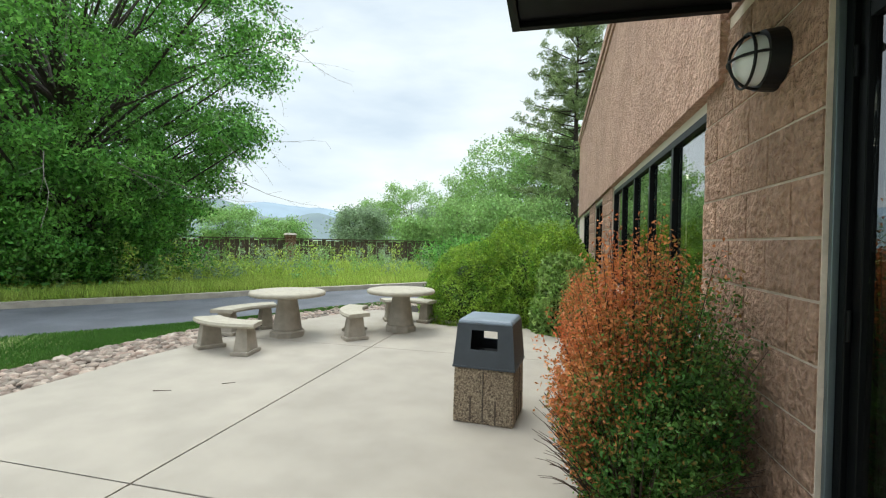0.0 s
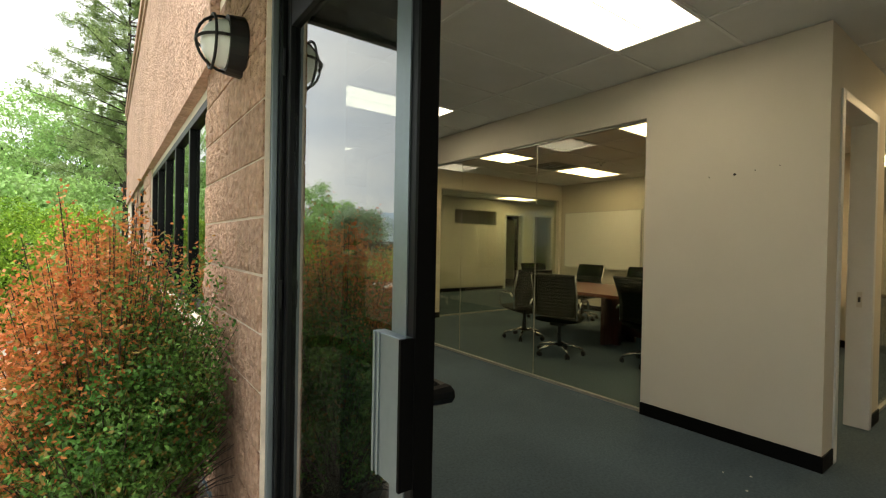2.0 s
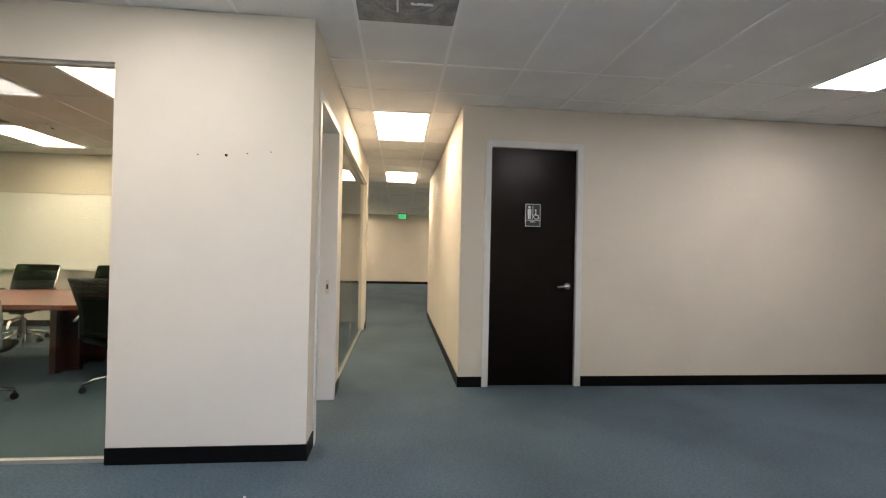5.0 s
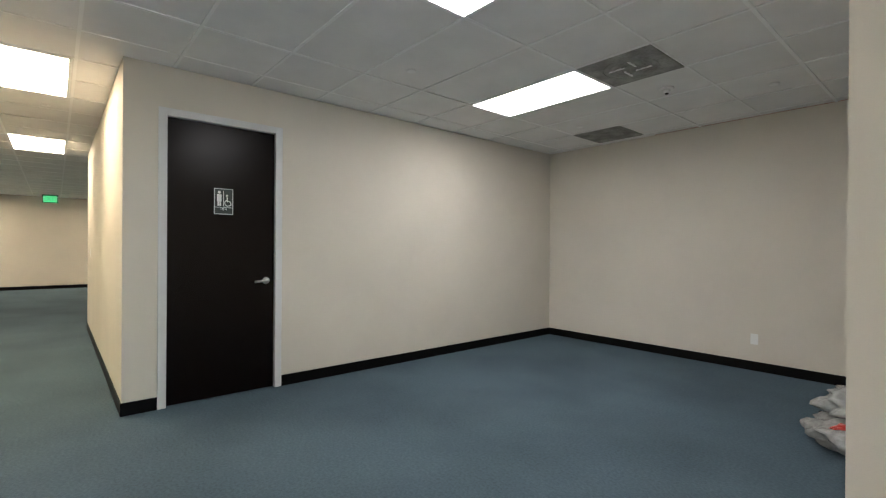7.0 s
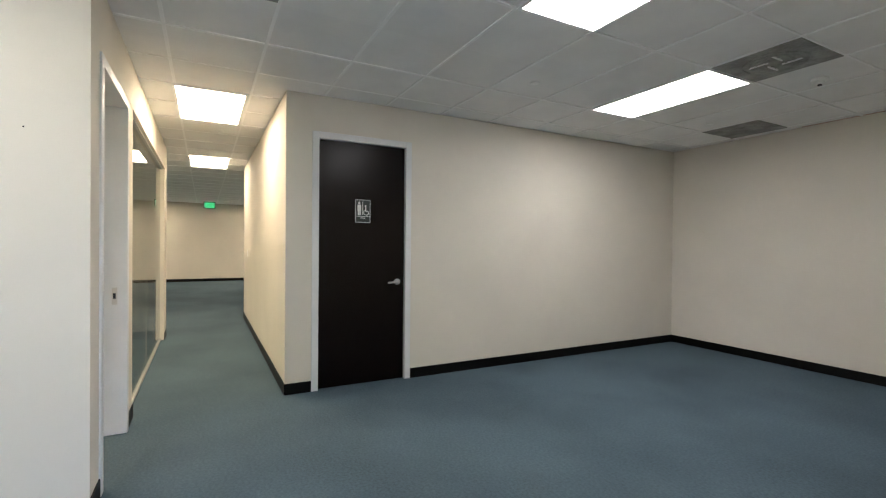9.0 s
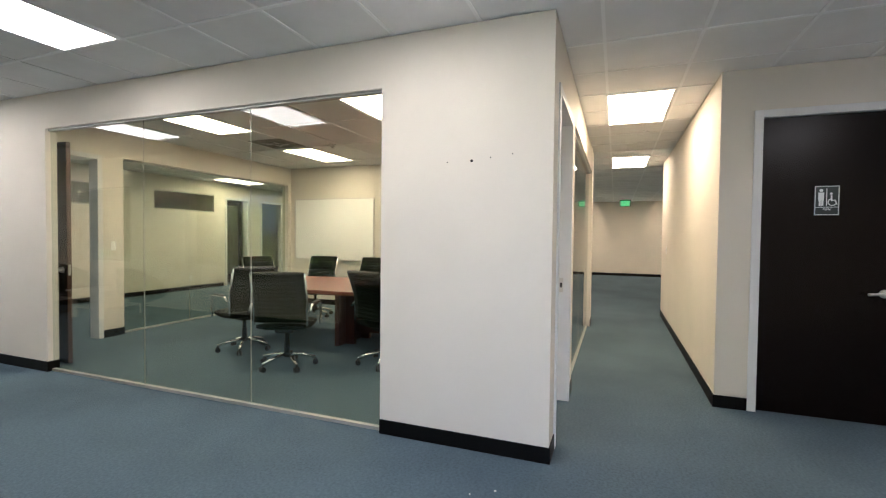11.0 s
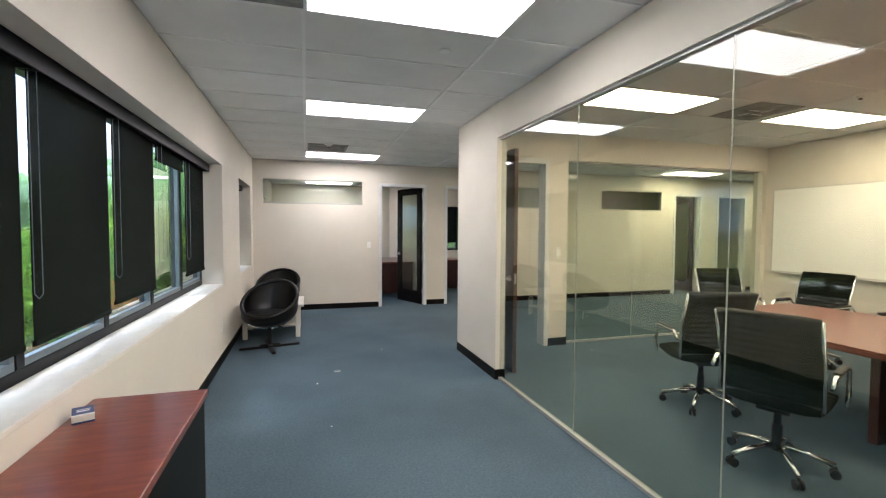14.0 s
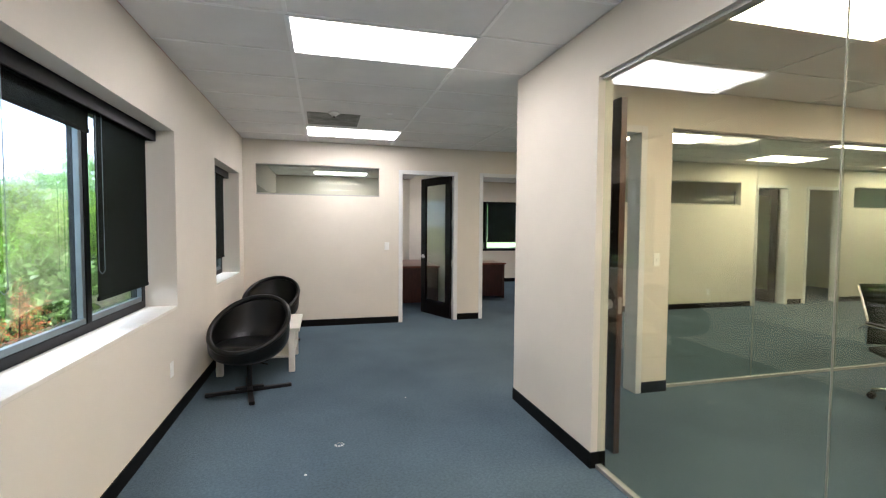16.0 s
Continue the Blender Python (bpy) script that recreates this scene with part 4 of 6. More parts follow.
def wall_plate(name, at, turn, kind_, label):
    ob = thing(name, label, "outlet" if kind_ == "outlet" else "light switch", at, turn, group="wall plates")
    part("plate", box(bmesh.new(), -0.036, -0.006, -0.058, 0.036, 0.0, 0.058, 0.003), M_WHITEPLASTIC, ob)
    if kind_ == "outlet":
        for z in (-0.022, 0.022):
            part("socket", box(bmesh.new(), -0.016, -0.009, z - 0.014, 0.016, -0.006, z + 0.014, 0.002), M_WHITEPLASTIC, ob)
    else:
        part("toggle", box(bmesh.new(), -0.009, -0.013, -0.016, 0.009, -0.006, 0.016, 0.002), M_WHITEPLASTIC, ob)


wall_plate("wall_outlet", (2.723, -5.53, 0.34), 180, "outlet", "white wall outlet on the bare drywall")
wall_plate("wall_outlet", (1.20, 7.21, 0.41), 90, "outlet", "white wall outlet below the window wall")
wall_plate("wall_outlet", (9.39, 10.45, 0.305), 0, "outlet", "white wall outlet on the rear wall")
wall_plate("light_switch", (3.26, 10.45, 1.20), 0, "switch", "white light switch beside the office door")
wall_plate("light_switch", (5.222, 6.90, 1.215), 0, "switch", "white light switch on the conference room pier")
wall_plate("light_switch", (9.36, -0.17, 1.20), 180, "switch", "white light switch on the hallway wall")
wall_plate("light_switch", (5.20, 7.05, 1.20), 180, "switch", "white light switch behind the pier")
ob = thing("door_strike", "small steel strike plate on the door frame", "strike plate", (5.046, 1.035, 0.985))
part("plate", boxes([(-0.001, -0.016, -0.06, 0.0015, 0.016, 0.06)]), M_STEEL, ob)
part("slot", boxes([(-0.002, -0.007, -0.02, -0.0009, 0.009, 0.02)]), M_PLASTIC, ob)
for y, z, r in [(1.484, 1.870, 0.009), (1.36, 1.885, 0.004), (1.65, 1.868, 0.004), (1.22, 1.90, 0.0035)]:
    single("wall_anchor", rod(bmesh.new(), (0, 0, 0), (-0.003, 0, 0), r, None, 12), M_PLASTIC, "small dark anchor hole in the painted pier", "wall anchor", (PX0, y, z))

wb = thing("whiteboard", "large blank white dry-erase board with a metal frame", "whiteboard", (8.78, 0, 0))
Y0, Y1, Z0, Z1 = 4.96, 6.765, 0.92, 2.10
part("panel", boxes([(-0.018, Y0, Z0, -0.002, Y1, Z1)]), M_BOARD, wb)
for r in [(-0.024, Y0 - 0.02, Z0 - 0.02, -0.002, Y1 + 0.02, Z0), (-0.024, Y0 - 0.02, Z1, -0.002, Y1 + 0.02, Z1 + 0.02), (-0.024, Y0 - 0.02, Z0, -0.002, Y0, Z1), (-0.024, Y1, Z0, -0.002, Y1 + 0.02, Z1)]:
    part("frame", boxes([r], 0.002), M_PALEALU, wb)
part("pen_tray", boxes([(-0.07, Y0 + 0.1, Z0 - 0.03, -0.024, Y1 - 0.1, Z0 - 0.018)], 0.003), M_PALEALU, wb)


# ---- conference room furniture ----
def boat(bm, cx, cy, lx, ly, z0, z1, bow=0.12, n=16, bevel=0.012):
    """A boat-shaped slab, long in y."""
    pts = []
    for k in range(n + 1):
        y = -ly / 2 + ly * k / n
        pts.append((cx + lx / 2 - bow * (2 * y / ly) ** 2, cy + y))
    for k in range(n + 1):
        y = ly / 2 - ly * k / n
        pts.append((cx - lx / 2 + bow * (2 * y / ly) ** 2, cy + y))
    f = bm.faces.new([bm.verts.new((x, y, z0)) for x, y in pts])
    g = bmesh.ops.extrude_face_region(bm, geom=[f])
    bmesh.ops.translate(bm, verts=[v for v in g["geom"] if isinstance(v, bmesh.types.BMVert)], vec=(0, 0, z1 - z0))
    return bm


ct = thing("conference_table", "mahogany boat-shaped conference table with dark panel legs", "table", (6.30, 3.55, 0))
part("tabletop", boat(bmesh.new(), 0, 0, 1.58, 3.3, 0.705, 0.745), M_REDWOOD, ct)
part("edge_band", boat(bmesh.new(), 0, 0, 1.50, 3.22, 0.690, 0.7049), M_REDDARK, ct)
for y in (-0.95, 0.30):
    part("panel_leg", boxes([(-0.38, y - 0.03, 0, 0.38, y + 0.03, 0.69)], 0.003), M_REDDARK, ct)
    part("panel_leg", boxes([(-0.22, y - 0.15, 0, -0.16, y - 0.031, 0.69), (0.16, y - 0.15, 0, 0.22, y - 0.031, 0.69)], 0.003), M_REDDARK, ct)
part("modesty_panel", boxes([(-0.02, -0.92, 0.12, 0.02, 0.27, 0.60)], 0.003), M_REDDARK, ct)


def office_chair(at, turn, label="dark ribbed leather conference chair with chrome arms"):
    """Faces +y before turning."""
    ob = thing("office_chair", label, "chair", at, turn, group="conference chairs")

    def sheet(pts, width, thick, ribs):
        bm = bmesh.new()
        rows_ = []
        n = len(pts)
        for i, (y, z) in enumerate(pts):
            a = Vector((0, pts[min(i + 1, n - 1)][0] - pts[max(i - 1, 0)][0], pts[min(i + 1, n - 1)][1] - pts[max(i - 1, 0)][1])).normalized()
            nrm = Vector((0, -a.z, a.y))
            puff = thick * (0.5 + 0.13 * abs(math.sin(math.pi * ribs * i / (n - 1))))
            row = []
            for s in (1, -1):
                for u in np.linspace(-1, 1, 7) * s:
                    q = Vector((u * width / 2, y, z)) + nrm * s * puff * (1 - 0.5 * abs(u) ** 6)
                    row.append(bm.verts.new(q))
            rows_.append(row)
        for r0, r1 in zip(rows_, rows_[1:]):
            for k in range(len(r0)):
                j = (k + 1) % len(r0)
                bm.faces.new((r0[k], r0[j], r1[j], r1[k]))
        bm.faces.new(list(reversed(rows_[0]))); bm.faces.new(rows_[-1])
        return bm

    back = [(-0.20 - 0.11 * (k / 48) ** 1.6 + 0.02 * math.sin(math.pi * k / 48), 0.50 + 0.51 * k / 48) for k in range(49)]
    seat = [(0.25 - 0.44 * k / 36, 0.455 - 0.02 * math.sin(math.pi * k / 36)) for k in range(37)]
    part("backrest", sheet(back, 0.52, 0.045, 12), M_MESHLEATHER, ob, "ribbed dark leather back", smooth=True)
    part("seat", sheet(seat, 0.50, 0.06, 9), M_MESHLEATHER, ob, smooth=True)
    for s in (-1, 1):
        x = s * 0.305
        bm = pipe(bmesh.new(), [(x, 0.16, 0.42), (x, 0.20, 0.50), (x, 0.17, 0.66), (x, 0.10, 0.675), (x, -0.16, 0.675), (x, -0.225, 0.62)], 0.013)
        part("armrest", bm, M_CHROME, ob, "polished chrome arm loop", smooth=True)
        part("back_rail", pipe(bmesh.new(), [(x * 0.87, -0.20, 0.47), (x * 0.87, -0.20, 0.72), (x * 0.87, -0.305, 1.0)], 0.012), M_CHROME, ob, "chrome side rail", smooth=True)
        part("arm_pad", boxes([(x - 0.02, -0.14, 0.686, x + 0.02, 0.10, 0.70)], 0.006), M_PLASTIC, ob)
    part("tilt_mechanism", boxes([(-0.09, -0.12, 0.37, 0.09, 0.10, 0.43)], 0.01), M_PLASTIC, ob)
    part("gas_column", rod(rod(bmesh.new(), (0, 0, 0.10), (0, 0, 0.27), 0.030), (0, 0, 0.27), (0, 0, 0.38), 0.022), M_PLASTIC, ob, smooth=False)
    for k in range(5):
        a = math.radians(18 + 72 * k)
        c_, s_ = math.cos(a), math.sin(a)
        leg = part("base_leg", pipe(bmesh.new(), [(0.025 * c_, 0.025 * s_, 0.135), (0.16 * c_, 0.16 * s_, 0.115), (0.29 * c_, 0.29 * s_, 0.078)], 0.017, 8), M_CHROME, ob, "chrome base arm", smooth=True)
        bm = rod(bmesh.new(), (0.29 * c_ - 0.024 * s_, 0.29 * s_ + 0.024 * c_, 0.029), (0.29 * c_ - 0.006 * s_, 0.29 * s_ + 0.006 * c_, 0.029), 0.029, None, 16)
        rod(bm, (0.29 * c_ + 0.006 * s_, 0.29 * s_ - 0.006 * c_, 0.029), (0.29 * c_ + 0.024 * s_, 0.29 * s_ - 0.024 * c_, 0.029), 0.029, None, 16)
        rod(bm, (0.29 * c_, 0.29 * s_, 0.03), (0.29 * c_, 0.29 * s_, 0.075), 0.010)
        part("caster", bm, M_PLASTIC, leg, "black twin-wheel caster")
    return ob


chair = office_chair((4.98, 3.83, 0), -68)
for x, y, a in [(5.34, 4.76, -20), (5.46, 2.92, -111), (7.60, 5.42, 95), (7.60, 4.42, 88), (7.10, 6.02, 160), (7.5, 3.2, 92)]:
    copy_thing(chair, pose(x, y, 0, 0, 0, a))


def credenza(name, at, w, d_, h, label, doors=2):
    ob = thing(name, label, "cabinet", at)
    part("body", boxes([(0.01, 0.01, 0, w - 0.01, d_ - 0.01, h - 0.03)]), M_REDDARK, ob)
    part("top", boxes([(0, 0, h - 0.0299, w, d_, h)], 0.004), M_REDWOOD, ob)
    for k in range(doors):
        y0 = 0.02 + k * (d_ - 0.04) / doors
        dd = part("cabinet_door", boxes([(-0.008, y0 + 0.004, 0.06, 0.0099, y0 + (d_ - 0.04) / doors - 0.004, h - 0.04)], 0.002), M_REDDARK, ob)
        part("handle", boxes([(-0.022, y0 + 0.05, h - 0.2, -0.0085, y0 + 0.06, h - 0.1)], 0.002), M_STEEL, dd)
    return ob


credenza("credenza", (8.25, 2.0, 0), 0.5, 2.3, 0.76, "dark mahogany credenza against the conference room wall", 4)
cup = thing("paper_cup", "small pale paper cup on the credenza", "cup", (8.42, 4.10, 0.76))
part("cup_wall", lathe(bmesh.new(), [(0.028, 0), (0.038, 0.10), (0.036, 0.10), (0.027, 0.004)], 24), M_PAPER, cup)
part("cup_lid", lathe(bmesh.new(), [(0.040, 0.10), (0.040, 0.108), (0.030, 0.112)], 24), M_PLASTIC, cup, "dark cup lid")

# ---- front office furniture ----
lc = thing("filing_cabinet", "black steel lateral file with a mahogany laminate top", "cabinet", (1.21, 3.07, 0))
part("body", boxes([(0.01, 0.012, 0.0, 0.435, 0.95, 0.718)], 0.003), M_BLACKMETAL, lc)
part("top", boxes([(0.0, 0.0, 0.7185, 0.452, 0.965, 0.75)], 0.004), M_REDWOOD, lc, "glossy red-brown laminate top")
part("plinth", boxes([(0.02, 0.03, 0.0, 0.4385, 0.935, 0.05)], 0.002), M_BASE, lc)
part("side_panel", boxes([(0.4352, 0.02, 0.055, 0.4405, 0.942, 0.712)], 0.002), M_BLACKMETAL, lc)
bx = thing("small_carton", "small blue and white printed carton on the cabinet", "box", (1.265, 3.80, 0.75), 22)
part("carton", boxes([(-0.035, -0.055, 0, 0.035, 0.055, 0.032)], 0.002), M_BLUE, bx)
part("printed_band", boxes([(-0.0352, -0.0552, 0.008, 0.0352, -0.04, 0.0322)]), M_PAPER, bx)
bm = boxes([(-0.036, -0.012, 0.012, -0.0352, 0.04, 0.018), (-0.02, -0.01, 0.0321, 0.02, 0.002, 0.0326), (-0.02, 0.012, 0.0321, 0.025, 0.018, 0.0326)])
part("print_bar", bm, M_SIGNWHITE, bx)

st = thing("side_table", "white painted two-tier side table by the wall", "table", (1.26, 8.25, 0))
part("tabletop", boxes([(0, 0, 0.42, 0.81, 0.79, 0.455)], 0.005), M_WHITEPAINT, st)
part("shelf", boxes([(0.03, 0.03, 0.15, 0.75, 0.72, 0.175)], 0.004), M_WHITEPAINT, st)
for x in (0.02, 0.70):
    for y in (0.02, 0.67):
        part("leg", boxes([(x, y, 0, x + 0.06, y + 0.06, 0.4199)], 0.003), M_WHITEPAINT, st)
for r in [(0.08, 0.025, 0.36, 0.70, 0.045, 0.4199), (0.08, 0.705, 0.36, 0.70, 0.725, 0.4199), (0.725, 0.08, 0.36, 0.745, 0.67, 0.4199)]:
    part("apron", boxes([r], 0.002), M_WHITEPAINT, st)


def tub_chair(at, turn, label):
    """A swivel tub chair, open towards +y."""
    ob = thing("tub_chair", label, "chair", at, turn, group="tub chairs")
    seg, n = 48, 14

    def wall(inner):
        g = []
        for k in range(seg):
            a = 2 * math.pi * k / seg
            back = 0.5 - 0.5 * math.sin(a)
            rim = 0.43 + 0.375 * back ** 1.05
            row = []
            for i in range(n):
                v = i / (n - 1)
                r = 0.16 + 0.215 * math.sin(0.5 * math.pi * min(1, v * 1.6)) + 0.02 * v
                z = 0.29 + (rim - 0.29) * v ** 1.25
                t_ = 0.045 * inner * (0.4 + 0.6 * math.sin(math.pi * min(1, v + 0.15)))
                lean = -0.05 * v * back
                row.append(((r - t_) * math.cos(a) * 0.87, (r - t_) * math.sin(a) * 0.87 + lean, z + 0.02 * inner * (1 - v)))
            g.append(row)
        return g

    bm = bmesh.new()
    grids = []
    for inner in (0, 1):
        grids.append([[bm.verts.new(p) for p in row] for row in wall(inner)])
    for g in grids:
        for k in range(seg):
            j = (k + 1) % seg
            for i in range(n - 1):
                bm.faces.new((g[k][i], g[j][i], g[j][i + 1], g[k][i + 1]))
    for k in range(seg):
        j = (k + 1) % seg
        bm.faces.new((grids[0][k][-1], grids[0][j][-1], grids[1][j][-1], grids[1][k][-1]))
        bm.faces.new((grids[0][k][0], grids[0][j][0], grids[1][j][0], grids[1][k][0]))
    part("shell", bm, M_LEATHER, ob, "curved black leatherette shell", smooth=True)
    rim = []
    for k in range(seg + 1):
        a = 2 * math.pi * k / seg
        back = 0.5 - 0.5 * math.sin(a)
        rim.append((0.375 * math.cos(a) * 0.87, 0.375 * math.sin(a) * 0.87 - 0.05 * back, 0.43 + 0.375 * back ** 1.05))
    part("rim_welt", pipe(bmesh.new(), rim, 0.024, 8), M_LEATHER, ob, "padded rolled rim", smooth=True)
    part("seat_cushion", lathe(bmesh.new(), [(0.20, 0.33), (0.27, 0.36), (0.285, 0.41), (0.27, 0.445), (0.19, 0.462), (0.01, 0.468)], 40), M_LEATHER, ob, smooth=True)
    part("underplate", lathe(bmesh.new(), [(0.12, 0.275), (0.19, 0.295), (0.19, 0.31)], 24), M_PLASTIC, ob)
    part("post", rod(bmesh.new(), (0, 0, 0.04), (0, 0, 0.29), 0.022), M_PLASTIC, ob, smooth=False)
    for k in range(4):
        t_ = pose(0, 0, 0, 0, 0, 25 + 90 * k)
        bm = box(bmesh.new(), 0.0, -0.022, 0.0, 0.36, 0.022, 0.03, 0.006, turn=t_)
        box(bm, 0.0, -0.024, 0.03, 0.12, 0.024, 0.05, 0.006, turn=t_)
        part("foot", bm, M_PLASTIC, ob)
    part("lift_lever", pipe(bmesh.new(), [(0.02, 0, 0.285), (-0.20, 0.10, 0.28)], 0.006), M_PLASTIC, ob)
    return ob


tub_chair((1.66, 7.78, 0), 166, "black leatherette swivel tub chair in front of the side table")
tub_chair((1.66, 9.52, 0), 170, "black leatherette swivel tub chair behind the side table")

for (x, y), lab in [((2.41, 6.53), "crumpled scrap of white paper on the carpet")]:
    bm = bmesh.new()
    rng_ = np.random.default_rng(4)
    for k in range(9):
        a = 2 * math.pi * k / 9
        p = [(0.035 * math.cos(a), 0.03 * math.sin(a), 0.002 + 0.012 * rng_.random()), (0.035 * math.cos(a + 0.7), 0.03 * math.sin(a + 0.7), 0.002 + 0.012 * rng_.random()), (0.020 * math.cos(a + 0.35), 0.018 * math.sin(a + 0.35), 0.02)]
        bm.faces.new([bm.verts.new(q) for q in p])
    single("paper_scrap", bm, M_PAPER, lab, "litter", (x, y, 0))
for x, y, s in [(2.20, 6.21, 0.010), (2.28, 5.2, 0.006), (1.42, 5.05, 0.016), (1.75, 4.15, 0.008), (3.5, 1.2, 0.008), (3.42, 1.32, 0.006), (3.3, 1.15, 0.007), (3.2, 0.75, 0.009), (3.0, 7.3, 0.006)]:
    single("litter_fleck", lathe(bmesh.new(), [(s, 0), (s * 0.8, s * 0.4), (s * 0.2, s * 0.5)], 6), M_PAPER, "tiny pale fleck of litter on the carpet", "litter", (x, y, 0.0005), group="litter flecks")


# ---- crumpled plastic sheeting by the front room wall ----
def bag(sx, sy, sz, seed):
    bm = bmesh.new()
    bmesh.ops.create_icosphere(bm, subdivisions=4, radius=1.0)
    for v in bm.verts:
        p = v.co.copy()
        k = 1 + 0.35 * noise.noise(p * 2.2 + Vector((seed, 0, 0))) + 0.22 * abs(noise.noise(p * 5 + Vector((0, seed, 0)))) - 0.1 * abs(noise.noise(p * 11))
        v.co = Vector((p.x * k * sx, p.y * k * sy, max(0.002, (p.z * k * 0.5 + 0.5) * sz)))
    return bm


bg = thing("plastic_bag_pile", "crumpled clear plastic bags piled on the carpet", "plastic bags", (1.57, -3.80, 0))
b1 = part("bag", bag(0.32, 0.28, 0.20, 1.0), M_BAG, bg, smooth=True)
b1.matrix_basis = pose(0.05, 0.06, 0)
b2 = part("bag", bag(0.27, 0.28, 0.21, 5.0), M_BAG, bg, smooth=True)
b2.matrix_basis = pose(0.02, -0.08, 0.17)
b3 = part("printed_label", bag(0.07, 0.04, 0.05, 8.0), M_RED, bg, "red printed film")
b3.matrix_basis = pose(0.14, 0.19, 0.145, 20, 10, 30)

# ---- private offices beyond the doorways ----
def desk(name, at, turn, w, d_, label):
    ob = thing(name, label, "desk", at, turn)
    part("desktop", boxes([(0, 0, 0.72, w, d_, 0.755)], 0.004), M_REDWOOD, ob)
    part("modesty_panel", boxes([(0.05, 0.05, 0.05, w - 0.05, 0.075, 0.7199)]), M_REDDARK, ob)
    for x in (0.02, w - 0.06):
        part("side_panel", boxes([(x, 0.04, 0, x + 0.04, d_ - 0.04, 0.7199)]), M_REDDARK, ob)
    part("drawer_unit", boxes([(w - 0.50, 0.10, 0.05, w - 0.065, d_ - 0.06, 0.7199)], 0.003), M_REDDARK, ob)
    return ob


desk("office_desk", (3.69, 11.88, 0), 0, 0.79, 1.8, "mahogany office desk inside a private office")
desk("office_desk", (4.66, 12.40, 0), 0, 1.41, 0.75, "mahogany office desk under the office window")
desk("office_desk", (12.2, 12.6, 0), 0, 1.6, 0.75, "mahogany office desk in a rear office")


# ---- outdoors: ground, road, kerbs ----
RNG = np.random.default_rng(7)


def spline(pts, n=24):
    """A smooth run of points through the given ones."""
    p = [Vector(q) for q in pts]
    p = [p[0] * 2 - p[1]] + p + [p[-1] * 2 - p[-2]]
    out = []
    for a, b, c, d in zip(p, p[1:], p[2:], p[3:]):
        for k in range(n):
            t = k / n
            out.append(0.5 * ((2 * b) + (c - a) * t + (2 * a - 5 * b + 4 * c - d) * t * t + (3 * b - a - 3 * c + d) * t ** 3))
    out.append(p[-2])
    return out


def ribbon(left, right, z0, z1):
    """A strip with thickness between two runs of the same length."""
    bm = bmesh.new()
    rows_ = [[bm.verts.new((q.x, q.y, z)) for q, z in ((a, z0), (a, z1), (b, z1), (b, z0))] for a, b in zip(left, right)]
    for r, s in zip(rows_, rows_[1:]):
        for i in range(4):
            j = (i + 1) % 4
            bm.faces.new((r[i], r[j], s[j], s[i]))
    bm.faces.new(rows_[0]); bm.faces.new(list(reversed(rows_[-1])))
    return bm


def offset(run, d_):
    out = []
    for i, p in enumerate(run):
        t = (run[min(i + 1, len(run) - 1)] - run[max(i - 1, 0)]).normalized()
        out.append(Vector((p.x - t.y * d_, p.y + t.x * d_)))
    return out


NEAR = spline([(-15.5, -6.0), (-11.0, 0.3), (-7.5, 4.75), (-5.95, 6.5), (-3.9, 9.3), (-0.5, 13.5), (4.5, 20.0), (9, 27)])
FAR = offset(NEAR, 3.9)
bm = bmesh.new()
bmesh.ops.create_circle(bm, cap_ends=True, segments=64, radius=4000, matrix=Matrix.Translation((0, 0, -0.25)))
structure("ground", bm, M_GROUND, "green meadow ground reaching to the horizon", "ground")
structure("road", ribbon(NEAR, FAR, -0.24, -0.13), M_ASPHALT, "narrow curving asphalt drive", "road")
structure("kerb_far", ribbon(FAR, offset(FAR, 0.22), -0.24, 0.0), M_CURB, "worn concrete kerb along the far side of the drive", "kerb")
structure("verge", ribbon(offset(FAR, 0.22), offset(FAR, 22.0), -0.245, -0.03), M_GROUND, "grassy verge beyond the drive", "ground")
EDGE = spline([(-4.75, -4.0), (-4.72, 1.0), (-4.68, 3.1), (-4.62, 5.1), (-4.16, 7.65), (-3.2, 9.4), (-2.6, 10.4)], 28)
LAWN_IN = offset(EDGE, 0.95)
k_ = len(NEAR) - 1
lawn_out = [NEAR[min(k_, int(round(20 + i * (110 - 20) / (len(EDGE) - 1))))] for i in range(len(EDGE))]
structure("lawn", ribbon(offset(EDGE, 0.9), lawn_out, -0.245, -0.055), M_GROUND, "mown lawn strip between stones and drive", "lawn")
structure("stone_bed", ribbon(EDGE, offset(EDGE, 0.98), -0.245, -0.075), M_SOIL_AND_CORE, "dark soil bed under the river stones", "ground")
structure("planting_bed", boxes([(0.20, 2.0, -0.24, 0.882, 15.5, -0.05), (-3.2, 8.3, -0.24, 0.20, 15.5, -0.05)]), M_SOIL_AND_CORE, "dark mulched planting bed along the facade", "ground")
bm = boxes([(-4.4, -4.0, -0.24, 0.20, 8.9, -0.045), (0.20, -4.0, -0.24, 0.88, 1.99, -0.045)])
structure("patio_base", bm, M_SOIL_AND_CORE, "dark base in the joints of the patio", "pavement")


